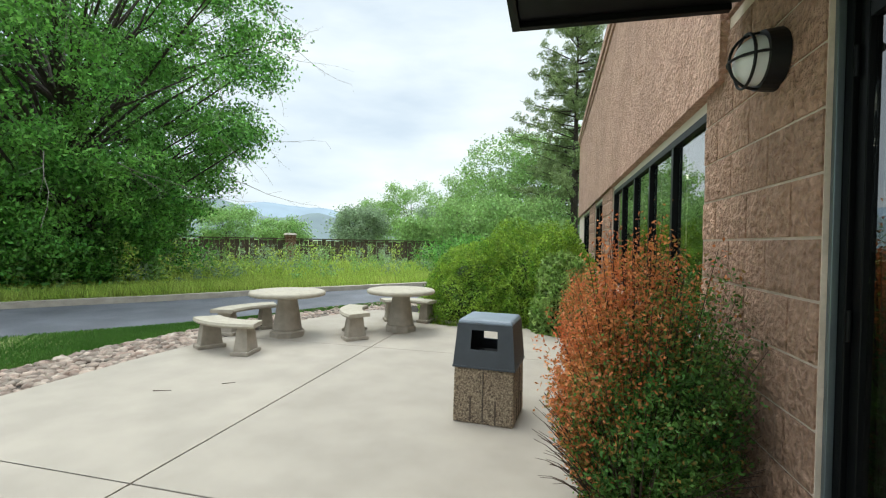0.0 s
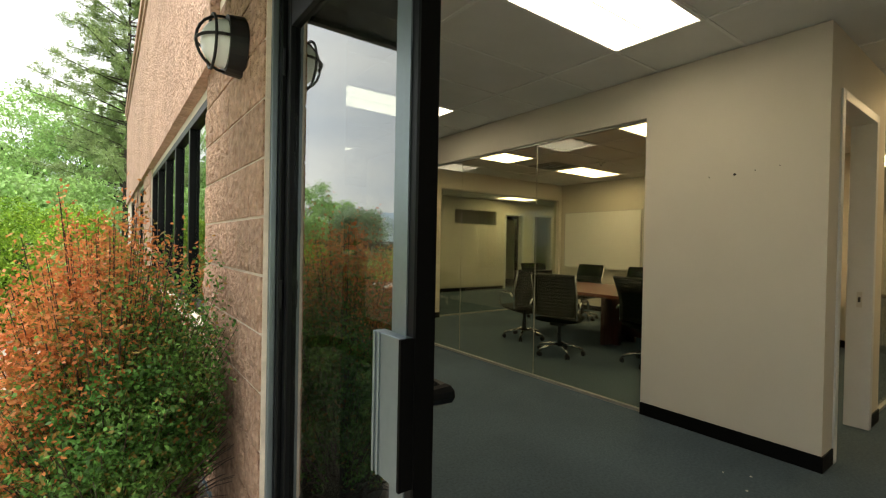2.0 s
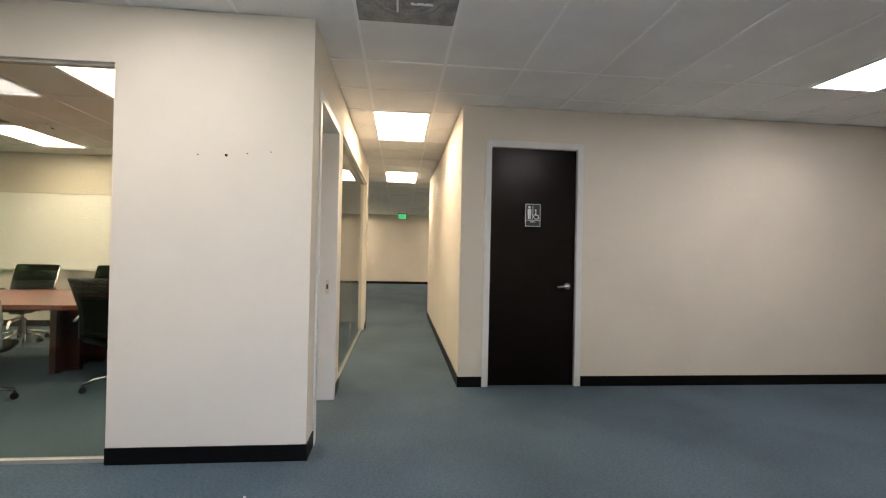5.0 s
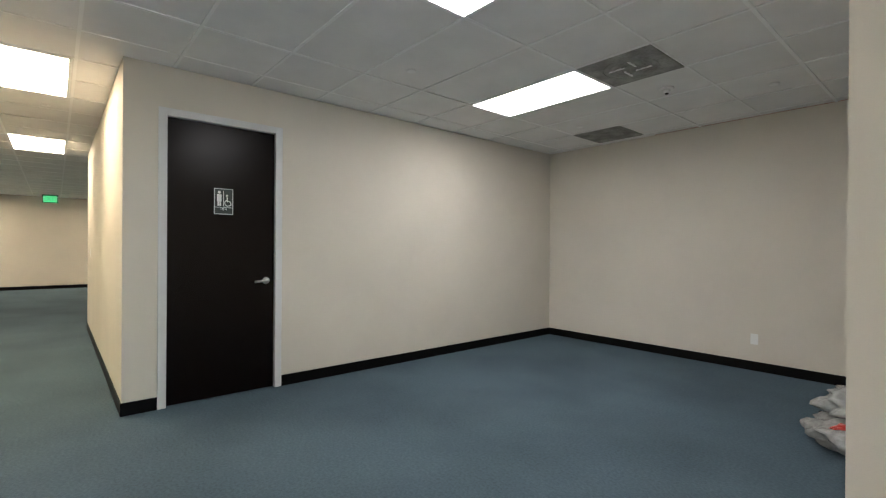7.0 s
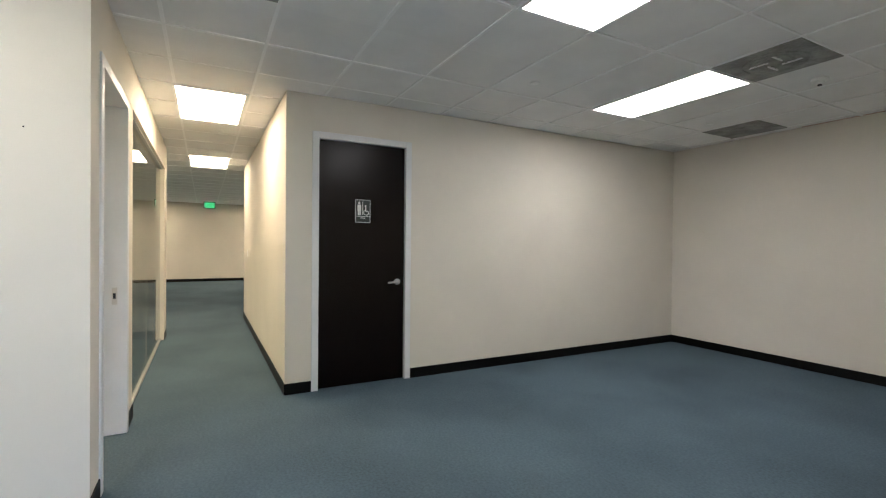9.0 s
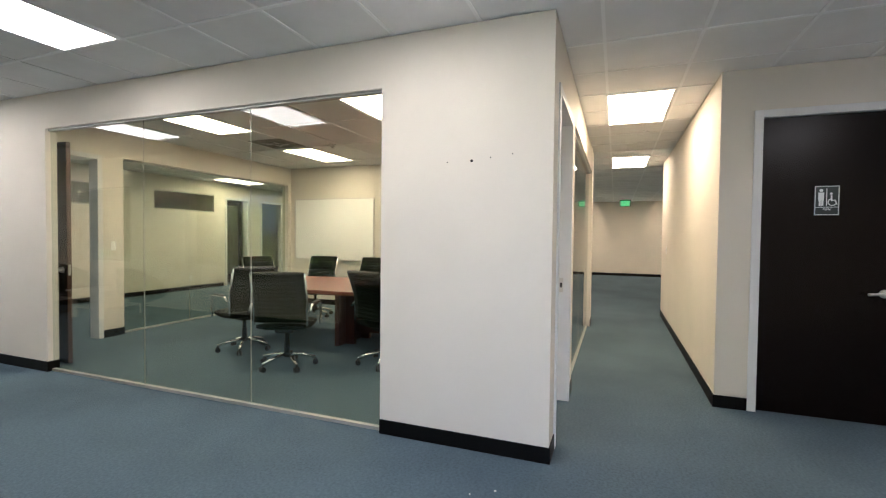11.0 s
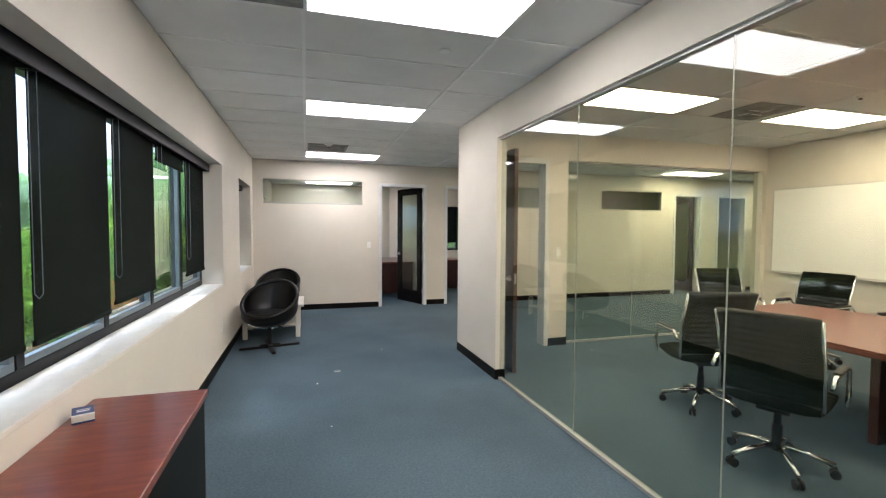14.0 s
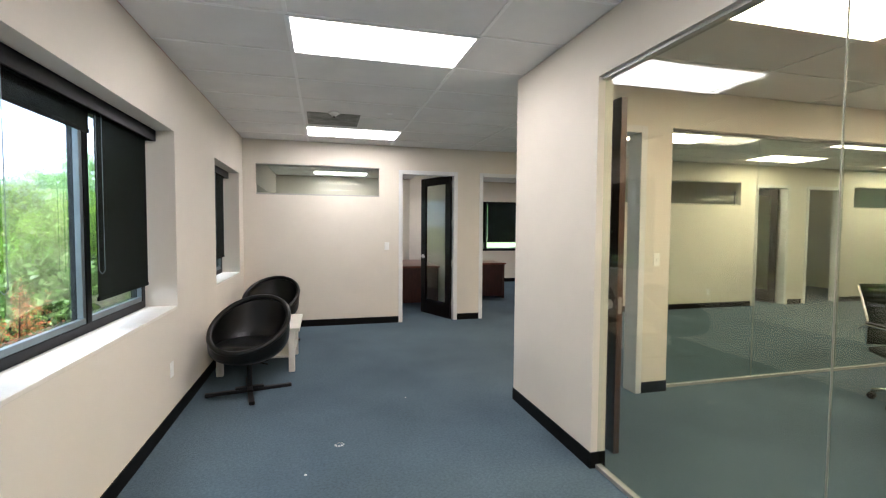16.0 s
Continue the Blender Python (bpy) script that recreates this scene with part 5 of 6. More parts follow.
# ---- far hills and woods ----
def hills(name, dist, base, peaks, a0, a1, material, label):
    bm = bmesh.new()
    n = 160
    top, bot, back = [], [], []
    for i in range(n + 1):
        a = math.radians(a0 + (a1 - a0) * i / n)
        h = base + sum(hh * math.exp(-((math.degrees(a) - c) / w_) ** 2) for c, w_, hh in peaks)
        h += 0.05 * h * noise.noise((math.degrees(a) * 0.5, dist, 0)) + 0.03 * h * noise.noise((math.degrees(a) * 2.1, dist, 4))
        x, y = -math.sin(a), math.cos(a)
        top.append(bm.verts.new((x * dist, y * dist, h)))
        bot.append(bm.verts.new((x * dist * 0.8, y * dist * 0.8, -2)))
        back.append(bm.verts.new((x * dist * 1.1, y * dist * 1.1, -2)))
    for i in range(n):
        bm.faces.new((bot[i], bot[i + 1], top[i + 1], top[i]))
        bm.faces.new((top[i], top[i + 1], back[i + 1], back[i]))
    return single(name, bm, material, label, "hills", kind="structure", smooth=True)


# no haze in the air here: each range carries it in its colour
hills("backdrop_hills", 1500, 40, [(40, 5, 62), (52, 10, 70), (29, 4, 45), (70, 14, 60)], -70, 130, M_HILL, "wooded foothills with haze mixed into their colour")
hills("backdrop_far_hills", 2800, 90, [(35, 6, 120), (27, 4, 70), (60, 12, 130), (5, 12, 40), (90, 15, 90)], -70, 130, M_HILLFAR, "far hills with haze painted as pale blue")


# ---- trees and shrubs ----
def woody(name, rows, material, parent, seg=5):
    me = tubes(name, rows, material, seg)
    me.shade_smooth()
    ob = new(name, me)
    ob.parent = parent
    return ob


def tree(name, at, height, radius, label, leaf, n_clumps, per, size, trunk_r=0.18, low=0.25, flat=1.0, seed=1, clump=0.55, category="tree", lean=(0, 0), dead=0):
    """Trunk, limbs, and a crown of leaf clumps at the limbs' ends, with gaps between."""
    g = np.random.default_rng(seed)
    ob = thing(name, label, category, at)
    bm = []
    pts = [Vector((lean[0] * k / 5 + g.normal(0, 0.06) * k / 3, lean[1] * k / 5 + g.normal(0, 0.06) * k / 3, height * 0.78 * k / 5)) for k in range(6)]
    for k in range(5):
        bm.append((pts[k], pts[k + 1], trunk_r * (1 - k * 0.17), trunk_r * (1 - (k + 1) * 0.17)))
    woody("trunk", bm, M_BARK, ob, 12)
    cs = []
    limbs = []
    for k in range(n_clumps):
        u = g.uniform(0, 1)
        z = height * (low + (1 - low) * u)
        prof = math.sin(math.pi * min(1, 0.18 + 0.80 * (1 - u) ** 0.8)) ** 0.6
        a, rr = g.uniform(0, 2 * math.pi), radius * prof * math.sqrt(g.uniform(0.12, 1.0))
        c = np.array([rr * math.cos(a) + lean[0] * u, rr * math.sin(a) + lean[1] * u, z + g.normal(0, 0.15)])
        cs.append(c)
        if k % 3 == 0:
            s = pts[min(4, max(1, int(5 * (u * 0.8))))]
            mid = (np.array(s) + c) / 2 + g.normal(0, 0.18, 3)
            limbs += [(s, mid, trunk_r * 0.22, trunk_r * 0.12), (mid, c, trunk_r * 0.12, trunk_r * 0.03)]
    woody("limb", limbs, M_BARK, ob)
    cs = np.array(cs)
    if dead:
        # bare grey twigs drooping out of the crown's lower rim
        rim = cs[np.hypot(cs[:, 0], cs[:, 1]) > radius * 0.5]
        twigs = []
        for k in range(dead):
            p = rim[g.integers(len(rim))] + g.normal(0, 0.2, 3)
            d_ = np.array([p[0], p[1], 0.0]) / (np.hypot(p[0], p[1]) + 1e-6) * 0.25 + np.array([0, 0, -0.12]) + g.normal(0, 0.12, 3)
            w_ = 0.012
            for q in range(5):
                e = p + d_
                twigs.append((p, e, w_, w_ * 0.75))
                side = e + d_ * 0.5 + g.normal(0, 0.14, 3)
                twigs.append((e, side, w_ * 0.5, 0.002))
                p, d_, w_ = e, d_ * 0.9 + g.normal(0, 0.06, 3), w_ * 0.75
        woody("dead_twig", twigs, M_DEADTWIG, ob, 4)
    cen = np.repeat(cs, per, 0)
    off = g.normal(0, 1, cen.shape) * np.array([clump, clump, clump * 0.55 * flat])
    v, f = leaves(g, cen + off, size, size * 0.5, droop=0.3)
    crown = new("crown", quads("crown", v, f, [leaf]))
    crown.parent = ob
    return ob


def pine(at, height, radius, seed=3):
    g = np.random.default_rng(seed)
    ob = thing("pine_tree", "tall ponderosa pine with open tufted branches", "tree", at)
    woody("trunk", [((0, 0, height * k / 8), (0, 0, height * (k + 1) / 8), 0.24 * (1 - k / 8.5), 0.24 * (1 - (k + 1) / 8.5)) for k in range(8)], M_BARK, ob, 12)
    limbs, cs = [], []
    for k in range(150):
        u = g.uniform(0.22, 1.0)
        a = g.uniform(0, 2 * math.pi)
        L = radius * (1 - u) ** 0.6 * g.uniform(0.55, 1.1) + 0.35
        p0 = Vector((0, 0, height * u))
        p1 = p0 + Vector((L * math.cos(a), L * math.sin(a), L * 0.25))
        limbs.append((p0, p1, 0.035, 0.012))
        for q in range(int(4 + L * 5)):
            w_ = g.uniform(0.3, 1.0)
            cs.append(np.array(p0.lerp(p1, w_)) + g.normal(0, 0.16, 3))
    woody("limb", limbs, M_BARK, ob)
    cen = np.repeat(np.array(cs), 44, 0)
    off = g.normal(0, 1, cen.shape); off /= np.linalg.norm(off, axis=1)[:, None]
    v, f = leaves(g, cen + off * 0.13, 0.22, 0.026, upright=0.25)
    crown = new("needles", quads("needles", v, f, [M_NEEDLE]))
    crown.parent = ob


def sight(deg, dist):
    """A place at an angle left of the facade's line, seen from the entrance."""
    return (-math.sin(math.radians(deg)) * dist, 0.1 + math.cos(math.radians(deg)) * dist, -0.2)


# the big ash over the drive
tree("ash_tree", (-12.7, 9.5, -0.1), 10.4, 5.7, "big dark green ash tree hanging over the drive", M_LEAF_BIG, 520, 330, 0.125, 0.30, 0.04, seed=11, clump=0.30, dead=150)
tree("ash_tree", (-18.5, 13.2, -0.1), 9.5, 4.6, "big leafy ash tree behind the drive", M_LEAF_BIG, 280, 230, 0.16, 0.26, 0.05, seed=12, clump=0.36)
tree("ash_tree", (-19.5, 6.0, -0.1), 10.0, 5.0, "big leafy ash tree behind the drive", M_LEAF_BIG, 280, 230, 0.16, 0.26, 0.03, seed=13, clump=0.36)
for deg, dist, hh, rr, sd, mm in [(24.0, 36, 3.9, 1.9, 21, M_LEAF_PALE), (21.5, 52, 6.0, 2.6, 22, M_LEAF_MID), (17.6, 48, 7.6, 3.0, 23, M_LEAF_MID), (14.8, 42, 4.4, 2.2, 24, M_LEAF_PALE),
                                  (12.0, 44, 5.6, 2.4, 25, M_LEAF_MID), (9.0, 38, 6.8, 3.0, 26, M_LEAF_MID), (5.2, 34, 8.8, 3.4, 27, M_LEAF_MID), (1.0, 34, 9.6, 3.4, 28, M_LEAF_MID),
                                  (33, 46, 3.2, 2.6, 29, M_LEAF_MID), (39, 50, 4.4, 3.0, 30, M_LEAF_MID), (15.5, 30, 3.0, 1.9, 31, M_LEAF_MID), (9.5, 27, 4.0, 2.3, 32, M_LEAF_MID),
                                  (-4, 36, 9, 3.6, 33, M_LEAF_MID), (4, 24, 3.6, 2.2, 34, M_LEAF_MID), (47, 34, 6, 3.2, 35, M_LEAF_MID), (-12, 34, 9, 3.6, 36, M_LEAF_MID), (-20, 36, 8, 3.6, 37, M_LEAF_MID)]:
    tree("deciduous_tree", sight(deg, dist), hh, rr, "pale silvery shrubby tree far behind the fence" if mm is M_LEAF_PALE else "light green leafy tree behind the fence",
         mm, 120, 110, 0.21, 0.16, 0.08, seed=sd, clump=0.40)
pine(sight(-2.6, 25.5), 14.2, 4.8)
for deg, dist, hh, rr, sd in [(50, 17, 2.2, 1.6, 41), (46, 17.5, 1.9, 1.5, 42), (57, 15, 2.0, 1.6, 44), (12.2, 20, 1.7, 1.3, 45)]:
    tree("wild_shrub", sight(deg, dist), hh, rr, "wild green shrub in the verge", M_LEAF_BIG, 60, 90, 0.13, 0.05, 0.02, seed=sd, clump=0.35, category="shrub")


def mound(name, at, rx, ry, h, n, leaf, size, label, seed, z0=0.0, category="shrub"):
    """A clipped evergreen mound: leaf sprays over an uneven dome."""
    g = np.random.default_rng(seed)
    ob = thing(name, label, category, at)
    bm = []
    for k in range(16):
        a = g.uniform(0, 2 * math.pi)
        bm.append(((0.1 * math.cos(a), 0.1 * math.sin(a), 0), (rx * 0.75 * math.cos(a), ry * 0.75 * math.sin(a), h * g.uniform(0.3, 0.7)), 0.022, 0.006))
    woody("stem", bm, M_BARK, ob)
    d_ = g.normal(size=(n, 3)); d_[:, 2] = np.abs(d_[:, 2]) - 0.1
    d_ /= np.linalg.norm(d_, axis=1)[:, None]
    az = np.arctan2(d_[:, 1], d_[:, 0])
    tuft = np.array([noise.noise(Vector(q) * 3.1 + Vector((seed, 0, 0))) + 0.7 * noise.noise(Vector(q) * 8.0) for q in d_])
    bumps = 1 + 0.05 * np.sin(3 * az + seed) + 0.13 * tuft
    depth = 1 - np.abs(g.normal(0, 0.085, n)) + (g.random(n) < 0.05) * g.uniform(0, 0.07, n)
    p = d_ * (bumps * depth)[:, None]
    p = np.sign(p) * np.abs(p) ** 0.92 * np.array([rx, ry, h])
    p[:, 2] = np.maximum(p[:, 2], 0.02)
    v, f = leaves(g, p, size, size * 0.42, upright=0.35)
    crown = new("foliage", quads("foliage", v, f, [leaf]))
    crown.parent = ob
    # solid dark core: the shade deep in the foliage, put in as colour
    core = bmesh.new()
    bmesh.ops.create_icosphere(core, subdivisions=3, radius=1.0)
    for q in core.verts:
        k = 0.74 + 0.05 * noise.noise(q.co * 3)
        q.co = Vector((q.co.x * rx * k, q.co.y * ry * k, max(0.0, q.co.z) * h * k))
    part("twig_core", core, M_CORE_SHADE, ob, "solid dark core painted as the shrub's inner shade")
    return ob


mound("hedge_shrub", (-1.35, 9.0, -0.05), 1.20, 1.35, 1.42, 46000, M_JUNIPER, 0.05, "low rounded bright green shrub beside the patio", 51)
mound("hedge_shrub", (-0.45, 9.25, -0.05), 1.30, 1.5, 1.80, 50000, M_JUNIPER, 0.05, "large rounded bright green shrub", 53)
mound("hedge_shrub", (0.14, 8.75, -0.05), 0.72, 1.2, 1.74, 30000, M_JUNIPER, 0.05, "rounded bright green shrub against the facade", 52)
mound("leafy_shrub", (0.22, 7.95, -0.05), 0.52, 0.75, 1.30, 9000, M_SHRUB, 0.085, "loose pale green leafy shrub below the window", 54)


def barberry(at, rx, ry, h, shoots, seed, label):
    """Arching thorny shoots set with small leaves, red at the tips and green low down."""
    g = np.random.default_rng(seed)
    ob = thing("barberry_shrub", label, "shrub", at)
    stems = []
    P, K = [], []
    for k in range(shoots):
        a, rr = g.uniform(0, 2 * math.pi), math.sqrt(g.uniform(0.0, 1.0))
        tip = np.array([rx * rr * math.cos(a), ry * rr * math.sin(a), h * (1.02 - 0.62 * rr ** 2.2) * g.uniform(0.72, 1.06)])
        if g.random() < 0.35:
            tip[2] *= g.uniform(0.35, 0.8)
        if g.random() < 0.14 and tip[2] > 0.6 * h:
            tip *= g.uniform(1.06, 1.22)
        base = np.array([0.25 * tip[0], 0.25 * tip[1], 0.0])
        mid = (base + tip) / 2 + np.array([0, 0, 0.12 * h])
        run = [base * (1 - t) ** 2 + 2 * mid * t * (1 - t) + tip * t * t for t in np.linspace(0, 1, 7)]
        if k % 2 == 0 or tip[2] > h:
            for p, q, r in zip(run, run[1:], np.linspace(0.006, 0.0015, 6)):
                stems.append((p, q, r, r * 0.8))
        m = int(g.integers(80, 120))
        t = g.uniform(0.30, 1.03, m)[:, None]
        pts = base * (1 - t) ** 2 + 2 * mid * t * (1 - t) + tip * t * t + g.normal(0, 0.026, (m, 3))
        P.append(pts)
        north = (tip[1] / ry) * 0.5 + 0.5
        red = np.clip((t[:, 0] - 0.62) * 0.8 + (tip[2] / h - 0.62) * 1.25 + (north - 0.45) * 0.8 - (tip[0] / rx) * 0.75 + 0.03, 0, 1)
        u = g.random(m)
        K.append(np.where(u < red, 0, np.where(u < red + 0.12 + 0.25 * red, 2, 1)))
    woody("stem", stems, M_TWIG, ob, 4)
    P, K = np.concatenate(P), np.concatenate(K)
    P[:, 2] = np.maximum(P[:, 2], 0.03)
    P[:, :2] *= (0.45 + 0.55 * np.clip(P[:, 2] / (0.60 * h), 0, 1))[:, None]
    v, f = leaves(g, P, 0.0225, 0.0125, upright=0.3)
    # solid blob in the dark soil colour, painting the shade between the shoots
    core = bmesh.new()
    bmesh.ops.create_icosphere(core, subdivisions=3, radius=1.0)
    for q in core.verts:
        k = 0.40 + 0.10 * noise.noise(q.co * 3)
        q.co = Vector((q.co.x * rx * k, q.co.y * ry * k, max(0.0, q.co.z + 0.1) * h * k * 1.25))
    part("twig_core", core, M_SOIL_AND_CORE, ob, "solid dark core painted as the shrub's inner shade")
    crown = new("foliage", quads("foliage", v, f, [M_BERRY_RED, M_BERRY_GREEN, M_BERRY_BROWN], K))
    crown.parent = ob


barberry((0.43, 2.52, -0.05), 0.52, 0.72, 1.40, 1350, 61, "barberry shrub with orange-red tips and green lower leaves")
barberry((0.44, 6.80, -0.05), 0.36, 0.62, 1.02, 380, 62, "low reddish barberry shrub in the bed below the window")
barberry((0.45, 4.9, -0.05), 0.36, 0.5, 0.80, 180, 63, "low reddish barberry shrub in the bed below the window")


# ---- grass and weeds ----
def blades(name, pts, height, width, material, label, seed):
    g = np.random.default_rng(seed)
    n = len(pts)
    a = g.uniform(0, 2 * math.pi, n)
    s = np.stack([np.cos(a), np.sin(a), 0 * a], 1) * (width * g.uniform(0.6, 1.3, n))[:, None]
    hh = height * g.uniform(0.45, 1.25, n)
    lean = np.stack([g.normal(0, 0.28, n), g.normal(0, 0.28, n), np.ones(n)], 1) * hh[:, None]
    v = np.stack([pts - s, pts + s, pts + lean * 0.6 + s * 0.7, pts + lean], 1).reshape(-1, 3)
    ob = new(name, quads(name, v, np.arange(4 * n).reshape(n, 4), [material]))
    return tagged(ob, label, "grass", kind="stuff")


def between(a_run, b_run, n, lo, hi, z, g):
    i = g.uniform(lo * (len(a_run) - 2), hi * (len(a_run) - 2), n)
    k = i.astype(int)
    A, B = np.array([(p.x, p.y) for p in a_run]), np.array([(p.x, p.y) for p in b_run])
    fr_ = (i - k)[:, None]
    a, b = A[k] * (1 - fr_) + A[k + 1] * fr_, B[k] * (1 - fr_) + B[k + 1] * fr_
    u = g.random(n)[:, None]
    return np.concatenate([a * (1 - u) + b * u, np.full((n, 1), z)], 1)


blades("lawn_grass", between(offset(EDGE, 0.93), lawn_out, 110000, 0.15, 0.98, -0.055, RNG), 0.04, 0.004, M_LAWN, "short mown green lawn grass", 71)
blades("verge_grass", between(offset(FAR, 0.24), offset(FAR, 3.4), 55000, 0.22, 0.92, -0.03, RNG), 0.26, 0.010, M_GRASS, "rough bright green verge grass beside the kerb", 72)
blades("meadow_grass", between(offset(FAR, 3.0), offset(FAR, 13.5), 60000, 0.22, 0.92, -0.03, RNG), 0.36, 0.016, M_GRASS, "tall wild grass before the fence", 73)
wp = between(offset(FAR, 1.2), offset(FAR, 12.5), 620, 0.22, 0.92, -0.03, RNG)
cen = np.repeat(wp, 60, 0)
hgt = np.repeat(RNG.uniform(0.35, 1.25, len(wp)) ** 1.3, 60)
t = RNG.random(len(cen)) ** 0.7
cen = cen + np.stack([RNG.normal(0, 0.09, len(cen)), RNG.normal(0, 0.09, len(cen)), t * hgt], 1)
v, f = leaves(RNG, cen, 0.11, 0.05)
tagged(new("tall_weeds", quads("tall_weeds", v, f, [M_GRASS, M_LEAF_PALE, M_LEAF_MID], np.repeat(RNG.integers(0, 3, len(wp)), 60))), "tall leafy weeds in the meadow", "weeds", kind="stuff")


# ---- river stones ----
def stones(name, pts, label, lo, hi, seed):
    g = np.random.default_rng(seed)
    ico = bmesh.new()
    bmesh.ops.create_icosphere(ico, subdivisions=2, radius=1.0)
    base = np.array([q.co[:] for q in ico.verts])
    faces = np.array([[q.index for q in fc.verts] for fc in ico.faces])
    ico.free()
    V, F = [], []
    for k, p in enumerate(pts):
        s = g.uniform(lo, hi)
        dims = s * np.array([g.uniform(0.8, 1.4), g.uniform(0.7, 1.0), g.uniform(0.5, 0.75)])
        ph = g.uniform(0, 6, 3)
        lump = 1 + 0.12 * np.sin(base @ g.normal(0, 1.6, 3) + ph[0]) + 0.08 * np.sin(base @ g.normal(0, 3, 3) + ph[1])
        a = g.uniform(0, 2 * math.pi)
        R = np.array([[math.cos(a), -math.sin(a), 0], [math.sin(a), math.cos(a), 0], [0, 0, 1]])
        V.append((base * lump[:, None] * dims) @ R.T + p + [0, 0, dims[2] * 0.55])
        F.append(faces + k * len(base))
    me = quads(name, np.concatenate(V), np.concatenate(F), [M_ROCK])
    me.shade_smooth()
    return tagged(new(name, me), label, "stones", kind="stuff")


stones("river_stones", between(offset(EDGE, 0.03), offset(EDGE, 0.93), 4300, 0.10, 0.95, -0.078, RNG), "rounded river stones edging the patio", 0.022, 0.062, 81)
bed = np.concatenate([np.stack([RNG.uniform(0.24, 0.84, 260), RNG.uniform(2.05, 8.0, 260), np.full(260, -0.05)], 1)])
stones("bed_stones", bed, "pale river stones in the planting bed", 0.03, 0.06, 82)


# ---- patio furniture ----
def patio_table(at):
    ob = thing("patio_table", "round cast-stone patio table on a tapered pedestal", "table", at, group="patio tables")
    part("tabletop", lathe(bmesh.new(), [(0.50, 0.595), (0.535, 0.605), (0.545, 0.63), (0.535, 0.655), (0.515, 0.665), (0.30, 0.668)], 48), M_CASTTOP, ob, "pebbled sandy top", smooth=True)
    part("pedestal", lathe(bmesh.new(), [(0.215, 0.10), (0.205, 0.12), (0.135, 0.56), (0.17, 0.594)], 24), M_CASTCON, ob, smooth=True)
    part("foot", lathe(bmesh.new(), [(0.25, 0.0), (0.25, 0.075), (0.22, 0.10)], 8), M_CASTCON, ob)


def patio_bench(at, turn):
    """A curved bench; the arc's middle lies on +y of the bench's own axes, the hollow towards -y."""
    ob = thing("patio_bench", "curved cast-stone bench on two block legs", "bench", at, turn, group="patio benches")
    R, half = 0.93, 0.52
    bm = bmesh.new()
    rows_ = []
    for k in range(17):
        a = -half + 2 * half * k / 16
        ring = []
        for r, z in ((R - 0.16, 0.335), (R - 0.175, 0.36), (R - 0.16, 0.39), (R + 0.16, 0.39), (R + 0.175, 0.36), (R + 0.16, 0.335)):
            ring.append(bm.verts.new((r * math.sin(a), r * math.cos(a) - R, z)))
        rows_.append(ring)
    for r, s in zip(rows_, rows_[1:]):
        for i in range(6):
            bm.faces.new((r[i], r[(i + 1) % 6], s[(i + 1) % 6], s[i]))
    bm.faces.new(rows_[0]); bm.faces.new(list(reversed(rows_[-1])))
    part("seat_slab", bm, M_CASTTOP, ob, "pebbled sandy slab")
    for s in (-1, 1):
        a = s * 0.36
        t_ = Matrix.Translation((R * math.sin(a), R * math.cos(a) - R, 0)) @ Matrix.Rotation(-a, 4, "Z")
        bm = bmesh.new()
        bmesh.ops.create_cone(bm, cap_ends=True, segments=4, radius1=0.165, radius2=0.12, depth=0.285, matrix=t_ @ Matrix.Translation((0, 0, 0.192)) @ Matrix.Diagonal((0.75, 1.15, 1, 1)) @ Matrix.Rotation(math.pi / 4, 4, "Z"))
        box(bm, -0.115, -0.17, 0.0, 0.115, 0.17, 0.05, 0.01, turn=t_)
        part("leg", bm, M_CASTCON, ob)


T1, T2 = (-3.78, 6.10, -0.03), (-2.33, 7.02, -0.03)
patio_table(T1); patio_table(T2)
patio_bench((-4.00, 5.02, -0.03), 168)
patio_bench((-4.60, 6.22, -0.03), 72)
patio_bench((-2.93, 6.45, -0.03), 205 - 90)
patio_bench((-2.48, 7.92, -0.03), 8)

# litter bin
lb = thing("litter_bin", "aggregate litter bin with a dark grey plastic hood", "litter bin", (-0.482, 3.87, -0.03), -5)


def taper(bm, w0, w1, z0, z1, bevel=0.02):
    v0 = [bm.verts.new((sx * w0, sy * w0, z0)) for sx, sy in ((-1, -1), (1, -1), (1, 1), (-1, 1))]
    v1 = [bm.verts.new((sx * w1, sy * w1, z1)) for sx, sy in ((-1, -1), (1, -1), (1, 1), (-1, 1))]
    bm.faces.new(list(reversed(v0))); bm.faces.new(v1)
    for i in range(4):
        bm.faces.new((v0[i], v0[(i + 1) % 4], v1[(i + 1) % 4], v1[i]))
    bmesh.ops.bevel(bm, geom=list(bm.edges), offset=bevel, segments=2, affect="EDGES", profile=0.5)
    return bm


part("body", taper(bmesh.new(), 0.245, 0.240, 0.0, 0.44, 0.018), M_PEBBLE, lb, "exposed pebble concrete body")
# no grooves are cut: thin dark strips paint the shade in them
for q in range(4):
    t_ = pose(0, 0, 0, 0, 0, 90 * q)
    for x, z1 in ((0.0, 0.42), (-0.10, 0.20), (0.10, 0.20)):
        part("flute", box(bmesh.new(), x - 0.005, -0.2485, 0.02, x + 0.005, -0.2425, z1, 0.001, turn=t_), M_GROOVE_SHADE, lb, "dark vertical strip painted as a groove's shade")
z0, z1, w0, w1 = 0.4405, 0.785, 0.248, 0.220
hood = bmesh.new()
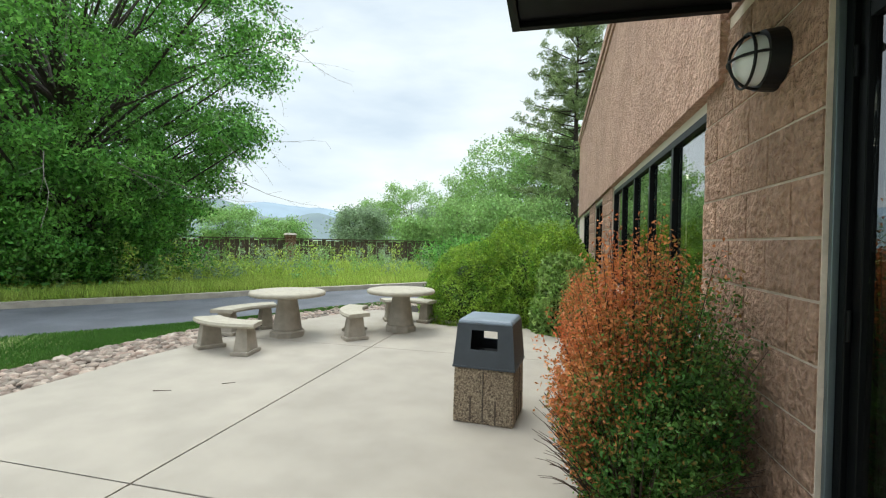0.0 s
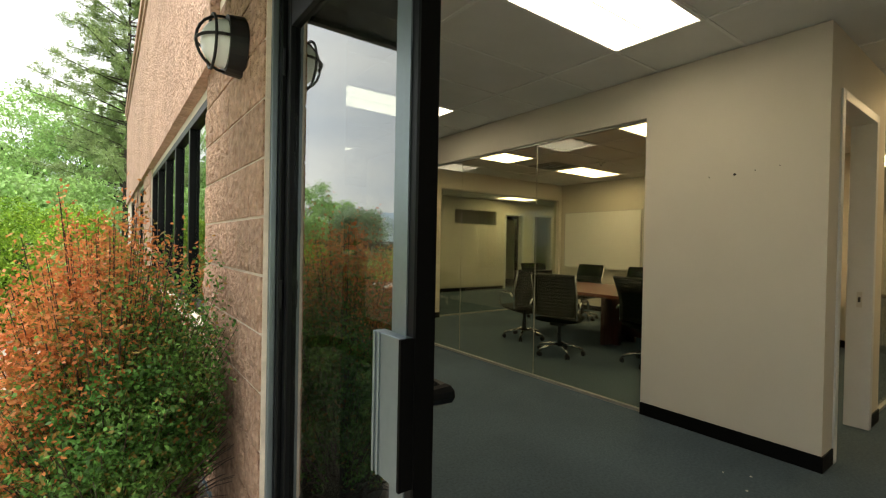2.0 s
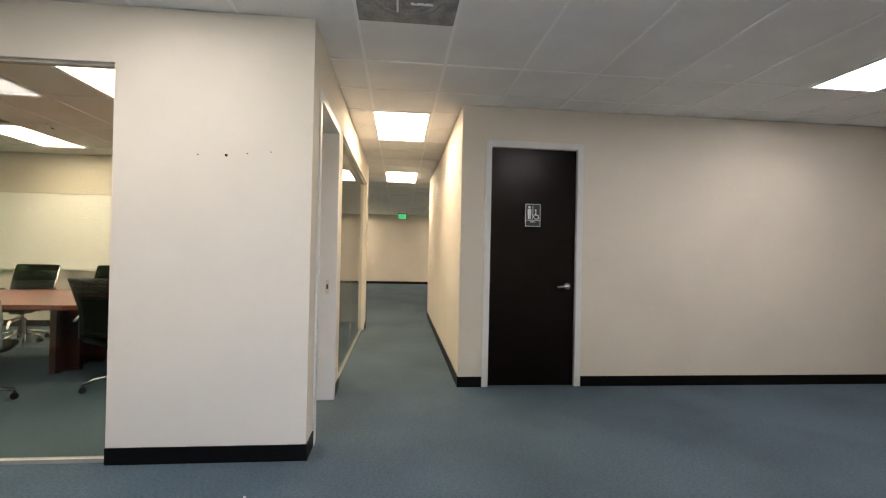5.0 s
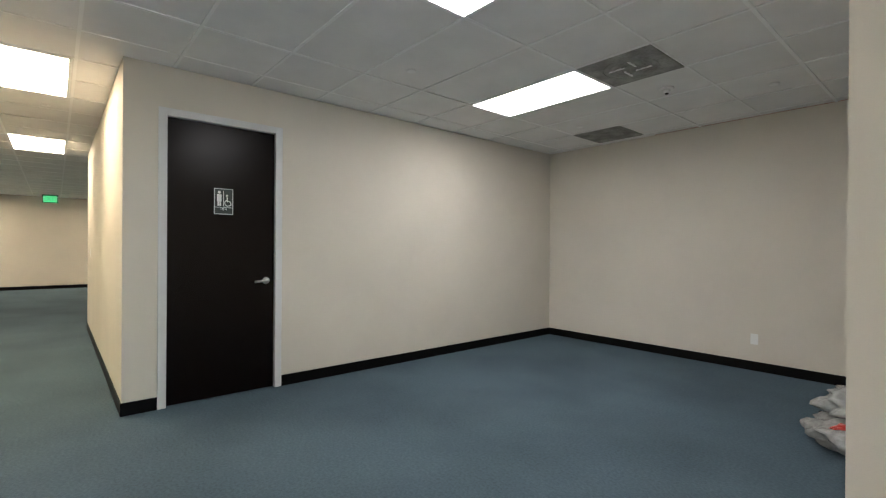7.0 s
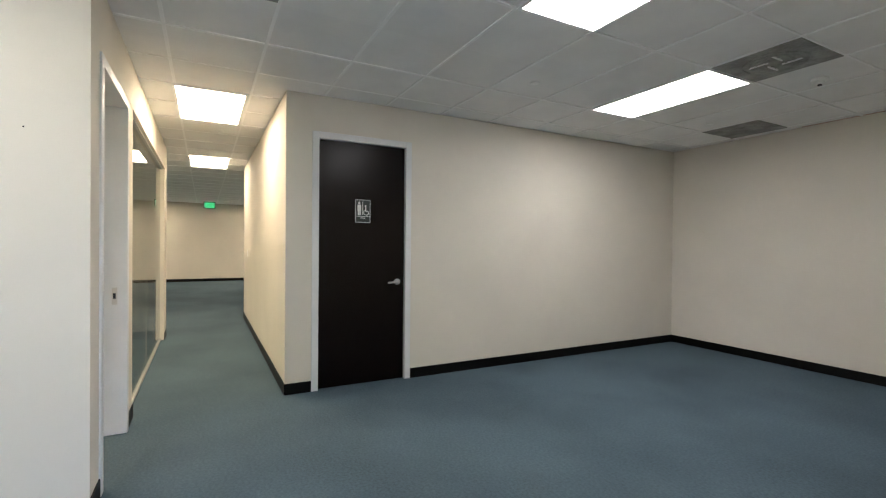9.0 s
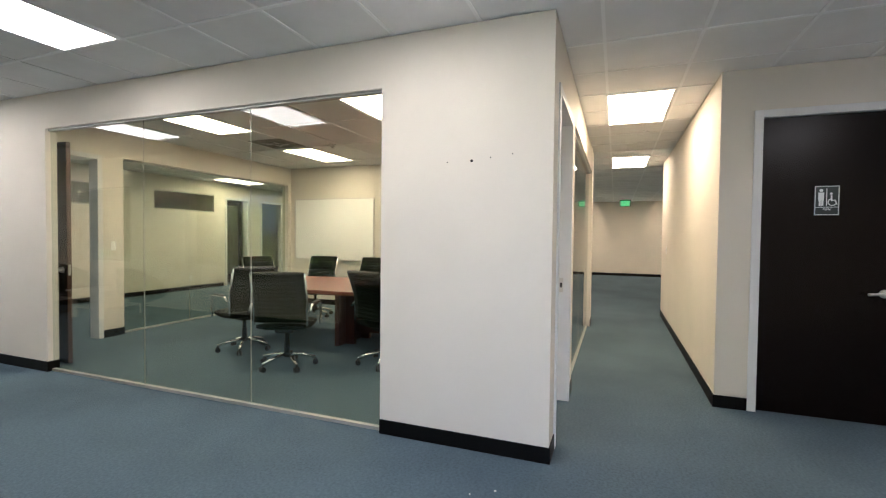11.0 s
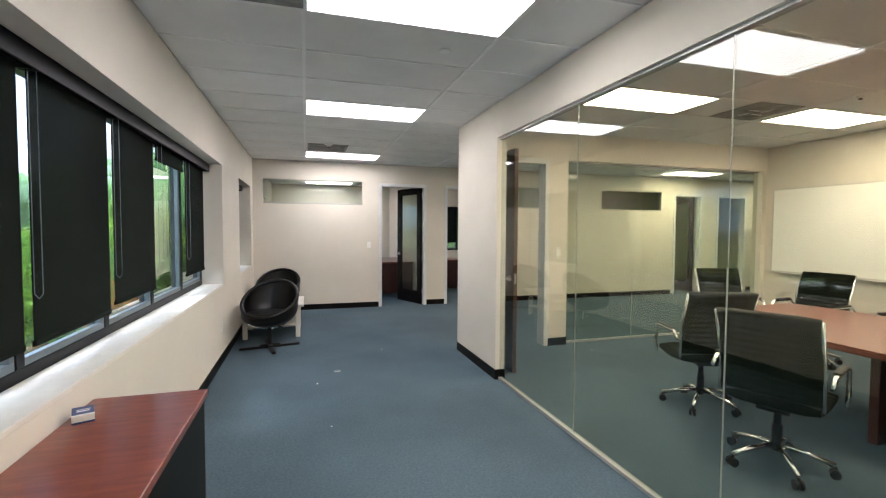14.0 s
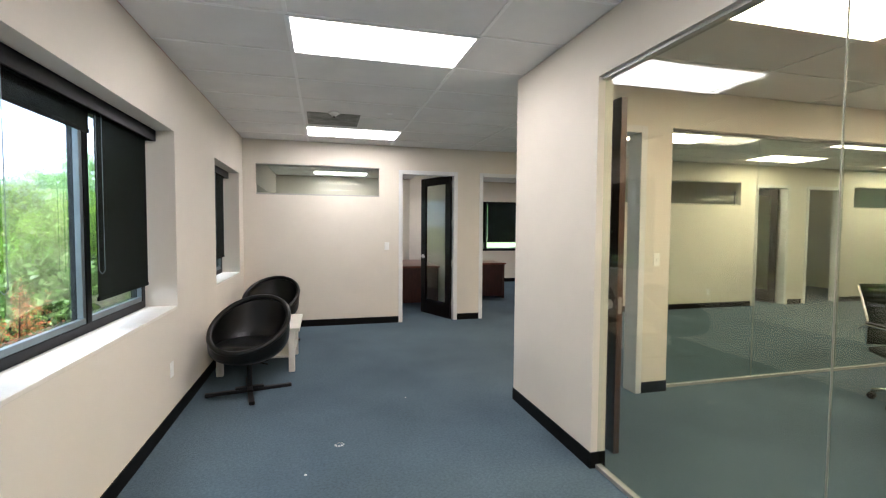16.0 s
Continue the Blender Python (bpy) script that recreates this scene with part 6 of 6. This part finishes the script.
for q in range(4):
    t_ = pose(0, 0, 0, 0, 0, 90 * q)

    def P3(u, v_):
        w_ = w0 + (w1 - w0) * v_
        return t_ @ Vector((u * w_, -w_, z0 + (z1 - z0) * v_))

    us, vs = (-1, -0.46, 0.46, 1), (0, 0.42, 0.86, 1)
    for i in range(3):
        for j in range(3):
            if i == 1 and j == 1 and q in (0, 2):
                continue
            fc = [P3(us[i], vs[j]), P3(us[i + 1], vs[j]), P3(us[i + 1], vs[j + 1]), P3(us[i], vs[j + 1])]
            hood.faces.new([hood.verts.new(p) for p in fc])
bmesh.ops.remove_doubles(hood, verts=hood.verts, dist=0.0005)
bmesh.ops.solidify(hood, geom=list(hood.faces), thickness=0.012)
part("hood", hood, M_BINLID, lb, "dark grey plastic hood")
part("hood_rim", boxes([(-0.2515, -0.2515, 0.437, 0.2515, -0.241, 0.455), (-0.2515, 0.241, 0.437, 0.2515, 0.2515, 0.455), (-0.2515, -0.241, 0.437, -0.241, 0.241, 0.455), (0.241, -0.241, 0.437, 0.2515, 0.241, 0.455)], 0.003), M_BINLID, lb)
part("lid", taper(bmesh.new(), 0.225, 0.206, 0.783, 0.82, 0.014), M_BINTOP, lb, "pale blue-grey lid")
part("liner", boxes([(-0.17, -0.17, 0.44, 0.17, 0.17, 0.51)]), M_PLASTIC, lb, "dark liner")

# caged wall lamp beside the entrance
wl_ = thing("wall_lamp", "caged oval bulkhead lamp on the block wall", "wall lamp", (XO - 0.012, 2.24, 2.165))
bm = rod(bmesh.new(), (0.012, 0, 0), (-0.055, 0, 0), 0.125, 0.118, 32)
part("base", bm, M_PLASTIC, wl_, "black round lamp base", smooth=False)
bm = bmesh.new()
bmesh.ops.create_uvsphere(bm, u_segments=32, v_segments=16, radius=1.0, matrix=Matrix.Translation((-0.055, 0, 0)) @ Matrix.Diagonal((0.092, 0.098, 0.098, 1)))
part("globe", bm, M_WHITELAMP, wl_, "milky glass globe", smooth=True)
for plane in range(2):
    pts = []
    for k in range(13):
        a = math.pi * k / 12
        u, o = 0.115 * math.cos(a), -0.055 - 0.108 * math.sin(a)
        pts.append((o, u, 0) if plane == 0 else (o, 0, u))
    part("guard_bar", pipe(bmesh.new(), pts, 0.006, 8), M_PLASTIC, wl_, "black guard bar", smooth=True)
pts = [(-0.105, 0.107 * math.cos(2 * math.pi * k / 28), 0.107 * math.sin(2 * math.pi * k / 28)) for k in range(29)]
part("guard_ring", pipe(bmesh.new(), pts, 0.006, 8), M_PLASTIC, wl_, "black guard ring", smooth=True)

# ---- wooden fence with brick pillars ----
FENCE = [(-26.0, 11.0), (-18.5, 16.6), (-13.9, 22.3), (-8.0, 26.4), (-1.5, 30.0)]
fn = thing("fence", "weathered dark brown board fence behind the meadow", "fence", (0, 0, -0.03))
board_me = {}
for i, (a, b) in enumerate(zip(FENCE, FENCE[1:])):
    A, B = Vector((*a, 0)), Vector((*b, 0))
    L, ang = (B - A).length, math.atan2(B.y - A.y, B.x - A.x)
    n = int(L / 0.235)
    for k in range(n):
        key = k % 5
        if key not in board_me:
            board_me[key] = mesh_of("board", boxes([(-0.105, -0.012, 0.03, 0.105, 0.012, 1.34 + 0.02 * ((key * 37) % 5))], 0), M_FENCEWOOD)
        ob = new("board", board_me[key])
        ob.parent = fn
        p = A.lerp(B, (k + 0.5) / n)
        ob.matrix_basis = Matrix.Translation(p) @ Matrix.Rotation(ang, 4, "Z") @ Matrix.Translation((0, 0.03 if k % 2 else -0.03, 0))
    for z in (0.35, 1.0):
        r = part("rail", boxes([(0, -0.016, z, L, 0.016, z + 0.09)]), M_FENCEWOOD, fn)
        r.matrix_basis = Matrix.Translation(A) @ Matrix.Rotation(ang, 4, "Z")
    r = part("cap_board", boxes([(0, -0.09, 1.425, L, 0.09, 1.485)]), M_FENCEWOOD, fn, "flat top board")
    r.matrix_basis = Matrix.Translation(A) @ Matrix.Rotation(ang, 4, "Z")


def pillar(at, turn):
    ob = thing("brick_pillar", "square brick fence pillar with a stone cap", "pillar", at, turn, group="fence pillars")
    part("core", boxes([(-0.26, -0.26, 0, 0.26, 0.26, 1.66)]), M_MORTAR, ob)
    bm = boxes([(-0.105, -0.012, -0.034, 0.105, 0.012, 0.034)])
    me = mesh_of("brick", bm, M_BRICK)
    for row in range(21):
        for side in range(4):
            for k in range(2 if row % 2 else 3):
                u = (-0.14 + 0.28 * k) * 0.9 if row % 2 else (-0.175 + 0.175 * k) * 1.0
                o = new("brick", me)
                o.parent = ob
                o.matrix_basis = pose(0, 0, 0, 0, 0, 90 * side) @ Matrix.Translation((u, -0.266, 0.045 + row * 0.078)) @ Matrix.Diagonal((1.2 if row % 2 else 0.78, 1, 1, 1))
    part("cap", taper(bmesh.new(), 0.34, 0.24, 1.66, 1.77, 0.02), M_CURB, ob, "pale stone cap")


pillar((-13.9, 22.3, -0.03), 40)


# ---- patio slabs and facade blocks ----
slab_rows = [(-4.0, -1.6), (-1.6, 2.225), (2.225, 5.80), (5.80, 8.9)]
for y0, y1 in slab_rows:
    for x0, x1 in ((-4.74, -2.335), (-2.335, 0.20)):
        bm = bmesh.new()
        if x0 < -4:
            e = [(p.x, p.y) for p in EDGE if y0 < p.y < y1]
            xs = np.interp([y0, y1], [p.y for p in EDGE], [p.x for p in EDGE])
            ring = [(xs[0] + 0.0, y0 + 0.006)] + e[2:-2] + [(xs[1], y1 - 0.006), (x1 - 0.006, y1 - 0.006), (x1 - 0.006, y0 + 0.006)]
            fcs = bm.faces.new([bm.verts.new((x, y, -0.06)) for x, y in ring])
            g = bmesh.ops.extrude_face_region(bm, geom=[fcs])
            bmesh.ops.translate(bm, verts=[q for q in g["geom"] if isinstance(q, bmesh.types.BMVert)], vec=(0, 0, 0.032))
        else:
            xr = 0.875 if y1 < 2.0 else 0.20
            box(bm, x0 + 0.006, y0 + 0.006, -0.06, xr, y1 - 0.006, -0.028, 0.004)
        single("patio_slab", bm, M_CONCRETE, "pale tan broomed concrete patio slab", "pavement", kind="structure")
structure("patio_apron", boxes([(0.206, -1.594, -0.06, 0.875, 1.985, -0.028)], 0.003), M_CONCRETE, "concrete apron in front of the entrance", "pavement")
for x, y, L, a in [(-3.55, 3.55, 0.16, 20), (-3.1, 3.9, 0.12, 40)]:
    single("fallen_twig", rod(bmesh.new(), (0, 0, 0.004), (L, 0, 0.004), 0.004, 0.002, 6), M_TWIG, "thin fallen twig on the patio", "twig", (x, y, -0.028), a)

COURSE, LEN = 0.2205, 0.405


def block_mesh(seed, length):
    """A split-face block with a score down its middle."""
    bm = bmesh.new()
    ny, nz_ = 10, 5
    hy, hz = length / 2 - 0.006, COURSE / 2 - 0.006
    g = [[None] * (nz_ + 1) for _ in range(ny + 1)]
    for i in range(ny + 1):
        for j in range(nz_ + 1):
            y, z = -hy + 2 * hy * i / ny, -hz + 2 * hz * j / nz_
            rim = min(i, ny - i, j, nz_ - j)
            k = 0.004 if rim == 0 else 0.010 + 0.011 * noise.noise((y * 14 + seed * 5, z * 14, seed)) + 0.006 * noise.noise((y * 40, z * 40, seed * 3))
            if i == ny // 2 and length > 0.3:
                k = 0.003
            g[i][j] = bm.verts.new((-k, y, z))
    for i in range(ny):
        for j in range(nz_):
            bm.faces.new((g[i][j], g[i][j + 1], g[i + 1][j + 1], g[i + 1][j]))
    back = [bm.verts.new((0.008, y, z)) for y, z in ((-hy, -hz), (hy, -hz), (hy, hz), (-hy, hz))]
    bm.faces.new((g[0][0], g[ny][0], back[1], back[0])); bm.faces.new((g[0][nz_], back[3], back[2], g[ny][nz_]))
    bm.faces.new((g[0][0], back[0], back[3], g[0][nz_])); bm.faces.new((g[ny][0], g[ny][nz_], back[2], back[1]))
    return mesh_of("block", bm, M_BLOCK)


full = [block_mesh(s, LEN) for s in range(1, 7)]
halfs = [block_mesh(s, LEN / 2) for s in range(11, 14)]
bw = tagged(new("facade_blocks"), "brown split-face masonry blocks of the facade", "wall", kind="structure")
pick = random.Random(5)
for y0, y1, top in [(DOOR_N, W1S, 2.60), (W1S, W1N, SILL - 0.03), (W1N, W2S, 2.285), (W2S, W2N, SILL - 0.03), (W2N, 11.6, 2.285)]:
    z = 0.113 - COURSE
    row = 0
    while z + COURSE <= top + 0.06:
        y = y0 - (LEN / 2 if row % 2 else 0)
        while y < y1 - 0.03:
            a, b = max(y, y0), min(y + LEN, y1)
            if b - a > 0.06:
                me = pick.choice(full) if b - a > LEN * 0.75 else pick.choice(halfs)
                o = new("block", me)
                o.parent = bw
                zz = min(COURSE, top - z) / COURSE
                o.matrix_basis = Matrix.Translation((0.879, (a + b) / 2, z + COURSE * zz / 2)) @ Matrix.Diagonal((1, (b - a) / (LEN if me in full else LEN / 2), zz, 1))
            y += LEN
        z += COURSE
        row += 1
